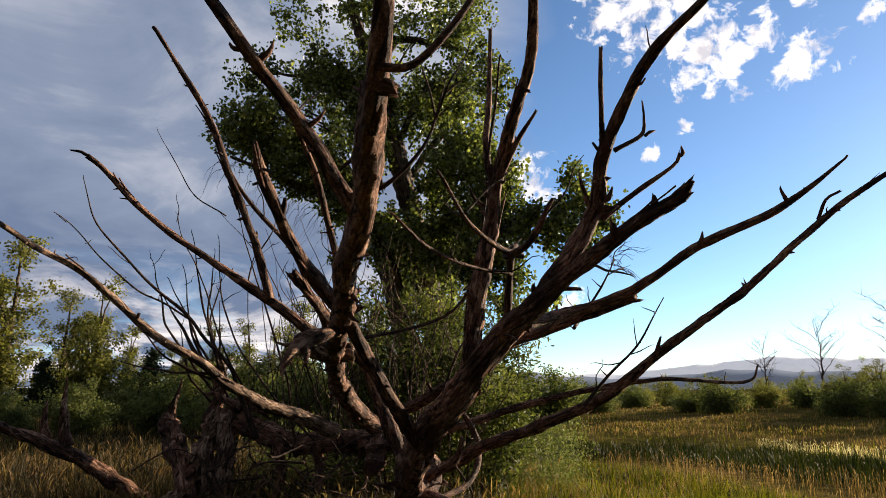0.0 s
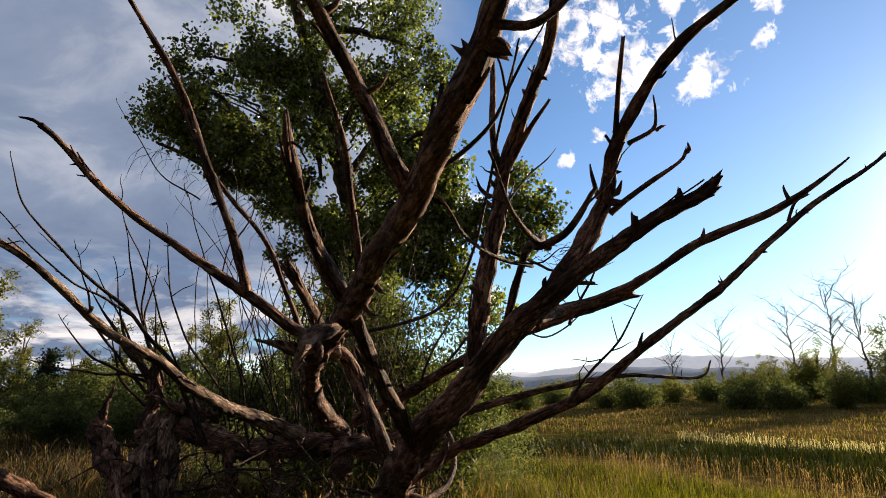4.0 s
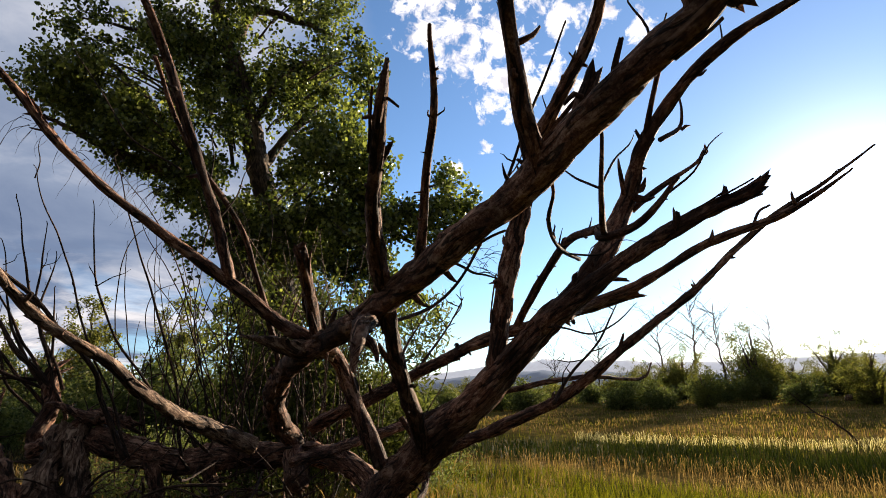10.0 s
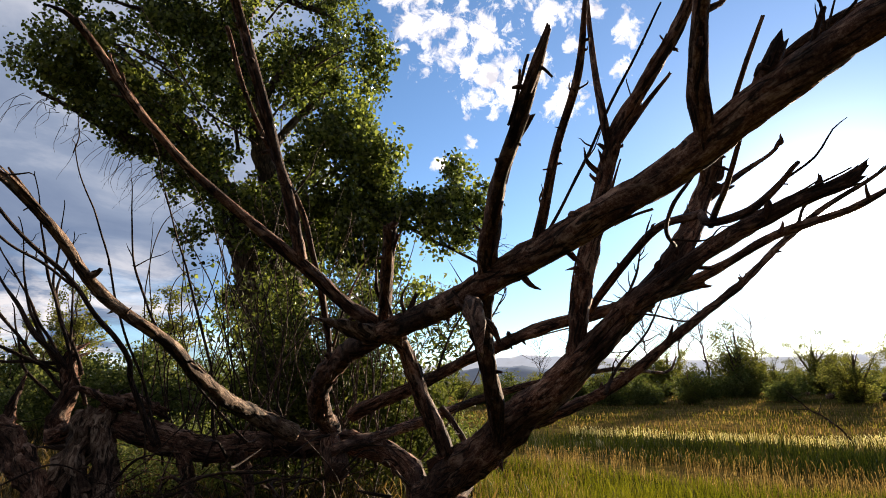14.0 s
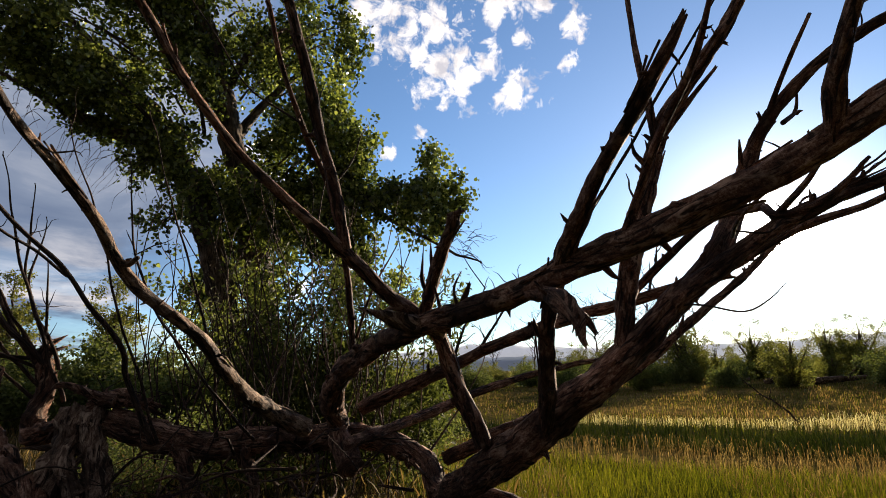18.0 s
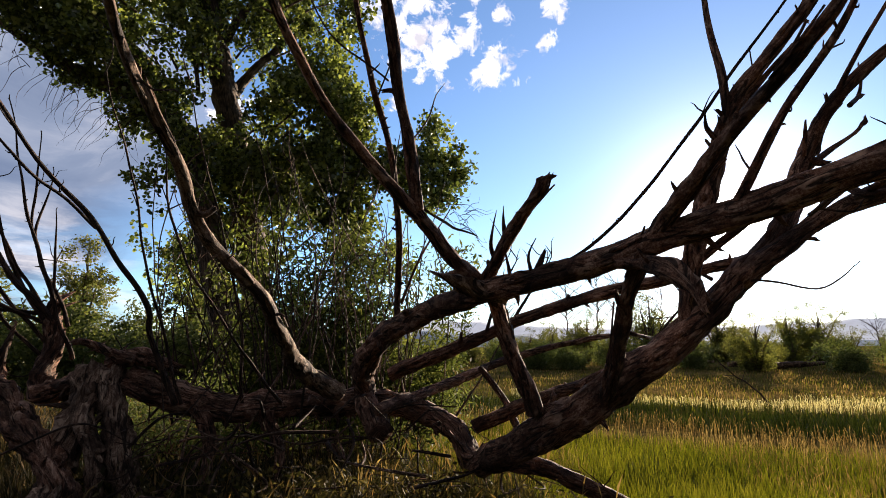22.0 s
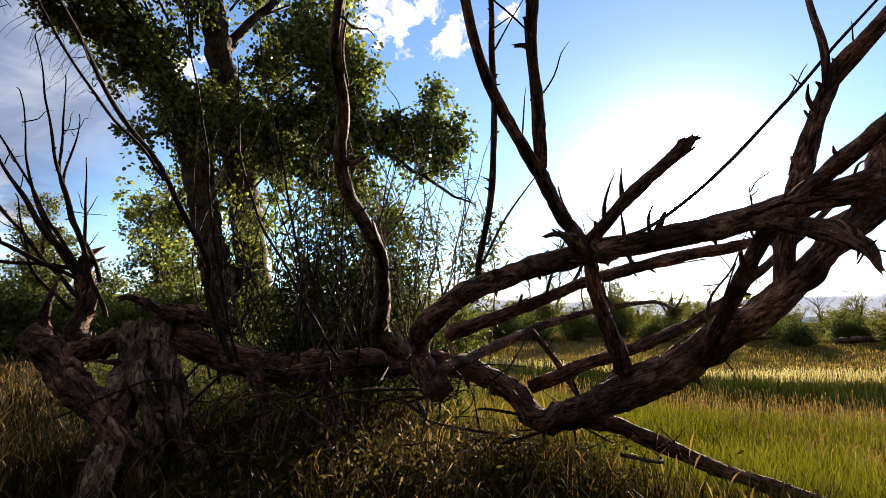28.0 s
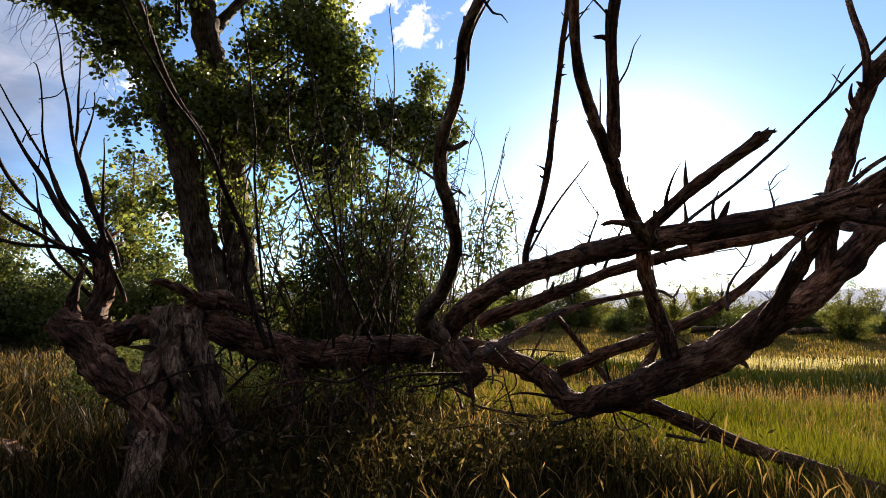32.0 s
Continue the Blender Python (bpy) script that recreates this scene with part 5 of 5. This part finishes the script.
# ---------------------------------------------------------------- grass
def blades(n, seed, keep, near, far, az0, az1, height, width, lean=0.35, heads=0.0, centre=(-1.5, 0.5)):
    """Curved grass blades spread evenly over the view: nearer ones are thinner and stand closer together."""
    g = np.random.default_rng(seed)
    d = near * (far / near) ** g.random(n)
    az = np.radians(az0 + (az1 - az0) * g.random(n))
    x, y = centre[0] + d * np.sin(az), centre[1] + d * np.cos(az)
    ok = keep(x, y, g)
    x, y, d = x[ok], y[ok], d[ok]
    z = np.array([ground_z(a, b) for a, b in zip(x, y)])
    n = len(x)
    h = height * (0.55 + 0.75 * g.random(n)) * (1 + 0.15 * np.sin(x * 0.9 + y * 1.3))
    w = width * (0.6 + 0.8 * g.random(n)) * (1 + d / 13)
    a, b = g.random(n) * 2 * np.pi, g.random(n) * 2 * np.pi
    l = lean * h * (0.3 + g.random(n))
    p = np.stack([x, y, z], 1)
    side = np.stack([np.cos(a), np.sin(a), 0 * a], 1) * w[:, None] / 2
    out = np.stack([np.cos(b), np.sin(b), 0 * b], 1) * l[:, None]
    up = np.array([0, 0, 1.0]) * h[:, None]
    mid = p + out * 0.3 + up * 0.6
    if heads:
        # a stalk with a plump drooping head
        hw = side * heads
        q = p + out * 0.45 + up * 0.78
        v = np.stack([p - side * 0.5, p + side * 0.5, q + side * 0.4, q - side * 0.4, p + out * 0.7 + up * 0.9 + hw, p + out * 0.7 + up * 0.9 - hw, p + out * 1.1 + up], 1)
        idx = np.array([0, 1, 2, 3, 3, 2, 4, 5, 5, 4, 6])
        sizes = np.tile([4, 4, 3], n)
        m = 7
    else:
        v = np.stack([p - side, p + side, mid + side * 0.8, mid - side * 0.8, p + out + up], 1)
        idx = np.array([0, 1, 2, 3, 3, 2, 4])
        sizes = np.tile([4, 3], n)
        m = 5
    corners = (idx[None] + m * np.arange(n)[:, None]).ravel()
    return v.reshape(-1, 3), corners, sizes


def across(x, y):
    """Metres from the path across the meadow, with an uneven edge."""
    s = x * math.sin(radians(48)) + y * math.cos(radians(48))
    return s + 1.1 * np.sin(x * 0.35 - y * 0.22) + 0.5 * np.sin(x * 1.3 + y * 0.7)


def off_path(x, y):
    return (y - 0.1 + (x + 0.02) * 0.574) > 1.6


def stuff(name, label, rows, mat):
    tagged(new(name, mesh_fast(name, *rows, mat)), label, "grass", kind="stuff")


def where(lo, hi, p=1.0):
    return lambda x, y, g: off_path(x, y) & (across(x, y) > lo) & (across(x, y) < hi) & (g.random(len(x)) < p)


stuff("meadow_grass", "lush yellow-green meadow grass lit from behind", blades(230000, 1, lambda x, y, g: where(-9, 11.2)(x, y, g) & (x > -2.2 - 0.1 * y), 2.2, 26, -50, 82, 0.24, 0.005), GRASS)
stuff("sedge", "tufts of darker grass through the meadow", blades(60000, 12, lambda x, y, g: where(-3, 11)(x, y, g) & (np.sin(x * 1.9 + np.sin(y * 1.1) * 1.6) + np.sin(y * 2.3 - x * 0.6) > 0.5), 2.5, 24, -20, 84, 0.23, 0.0052), SEDGE)
stuff("seed_grass", "brown-tipped grass scattered through the green", blades(18000, 13, lambda x, y, g: where(5.5, 12.5)(x, y, g) & (np.sin(x * 1.1 - y * 0.7) > -0.3), 3, 24, 15, 84, 0.30, 0.0038, 0.3, heads=1.3), RUST)
stuff("sedge", "strip of dark green sedge, shade between the tufts in its colour", blades(90000, 2, where(12.4, 17.2), 8, 40, -5, 86, 0.27, 0.007), SEDGE)
stuff("far_grass", "golden-green grass across the meadow", blades(60000, 3, lambda x, y, g: where(16.8, 48, 0.45)(x, y, g) & (x > -3), 14, 56, -50, 88, 0.14, 0.006), GRASS)
stuff("straw_grass", "bleached straw-coloured grass in a bright strip", blades(38000, 4, lambda x, y, g: where(18.2, 20.4)(x, y, g) & (np.sin(x * 0.8 - y * 0.5) + np.sin(x * 0.31 + y * 0.27) > -0.5), 14, 40, 30, 88, 0.22, 0.006, heads=1.3), STRAW)
stuff("dry_grass", "dry golden grass towards the trees", blades(56000, 5, where(21, 60, 0.75), 20, 60, -50, 88, 0.13, 0.007), RUST)
stuff("seed_grass", "tall grass with rust-brown seed heads", blades(34000, 6, where(9.8, 12.8, 0.45), 6, 34, 25, 86, 0.30, 0.0045, 0.2, heads=1.2), RUST)
stuff("seed_grass", "scattered grass stalks with drooping brown seed heads", blades(5000, 7, lambda x, y, g: off_path(x, y) & (x < 1.5), 2.0, 18, -60, 20, 0.6, 0.004, 0.3, heads=2.6), RUST)
stuff("coarse_grass", "coarse grass and weeds round the fallen trunk, coloured dark for shade", blades(80000, 8, lambda x, y, g: off_path(x, y) & (x < 0.9 - 0.08 * y + 0.3 * np.sin(y * 2.0)) & (y < 9.5), 2.0, 14, -64, 30, 0.5, 0.006), SHADEGRASS)
stuff("dry_grass", "rust-brown grass beyond the fallen trunk", blades(36000, 9, lambda x, y, g: off_path(x, y) & (x < 1.5 - 0.05 * y) & (y > 7.5), 6, 40, -62, 12, 0.34, 0.006, heads=1.6), RUST)
stuff("coarse_grass", "olive-brown grass beyond the fallen trunk, coloured darker for shade", blades(40000, 14, lambda x, y, g: off_path(x, y) & (x < 1.5 - 0.05 * y) & (y > 7.5), 6, 36, -62, 12, 0.5, 0.008), SHADEGRASS)
stuff("meadow_grass", "short trampled grass along the path", blades(60000, 15, lambda x, y, g: ~off_path(x, y) & (np.abs(y - 0.1 + (x + 0.02) * 0.574) + 0.3 * np.sin(x * 3) > 0.35), 0.4, 22, -180, 180, 0.08, 0.004, centre=(-2.2, 0.8)), GRASS)
stuff("dry_grass", "dry stalks along the path", blades(16000, 16, lambda x, y, g: ~off_path(x, y) & (np.abs(y - 0.1 + (x + 0.02) * 0.574) > 0.6), 0.6, 22, -180, 180, 0.12, 0.003, heads=1.3, centre=(-2.2, 0.8)), RUST)
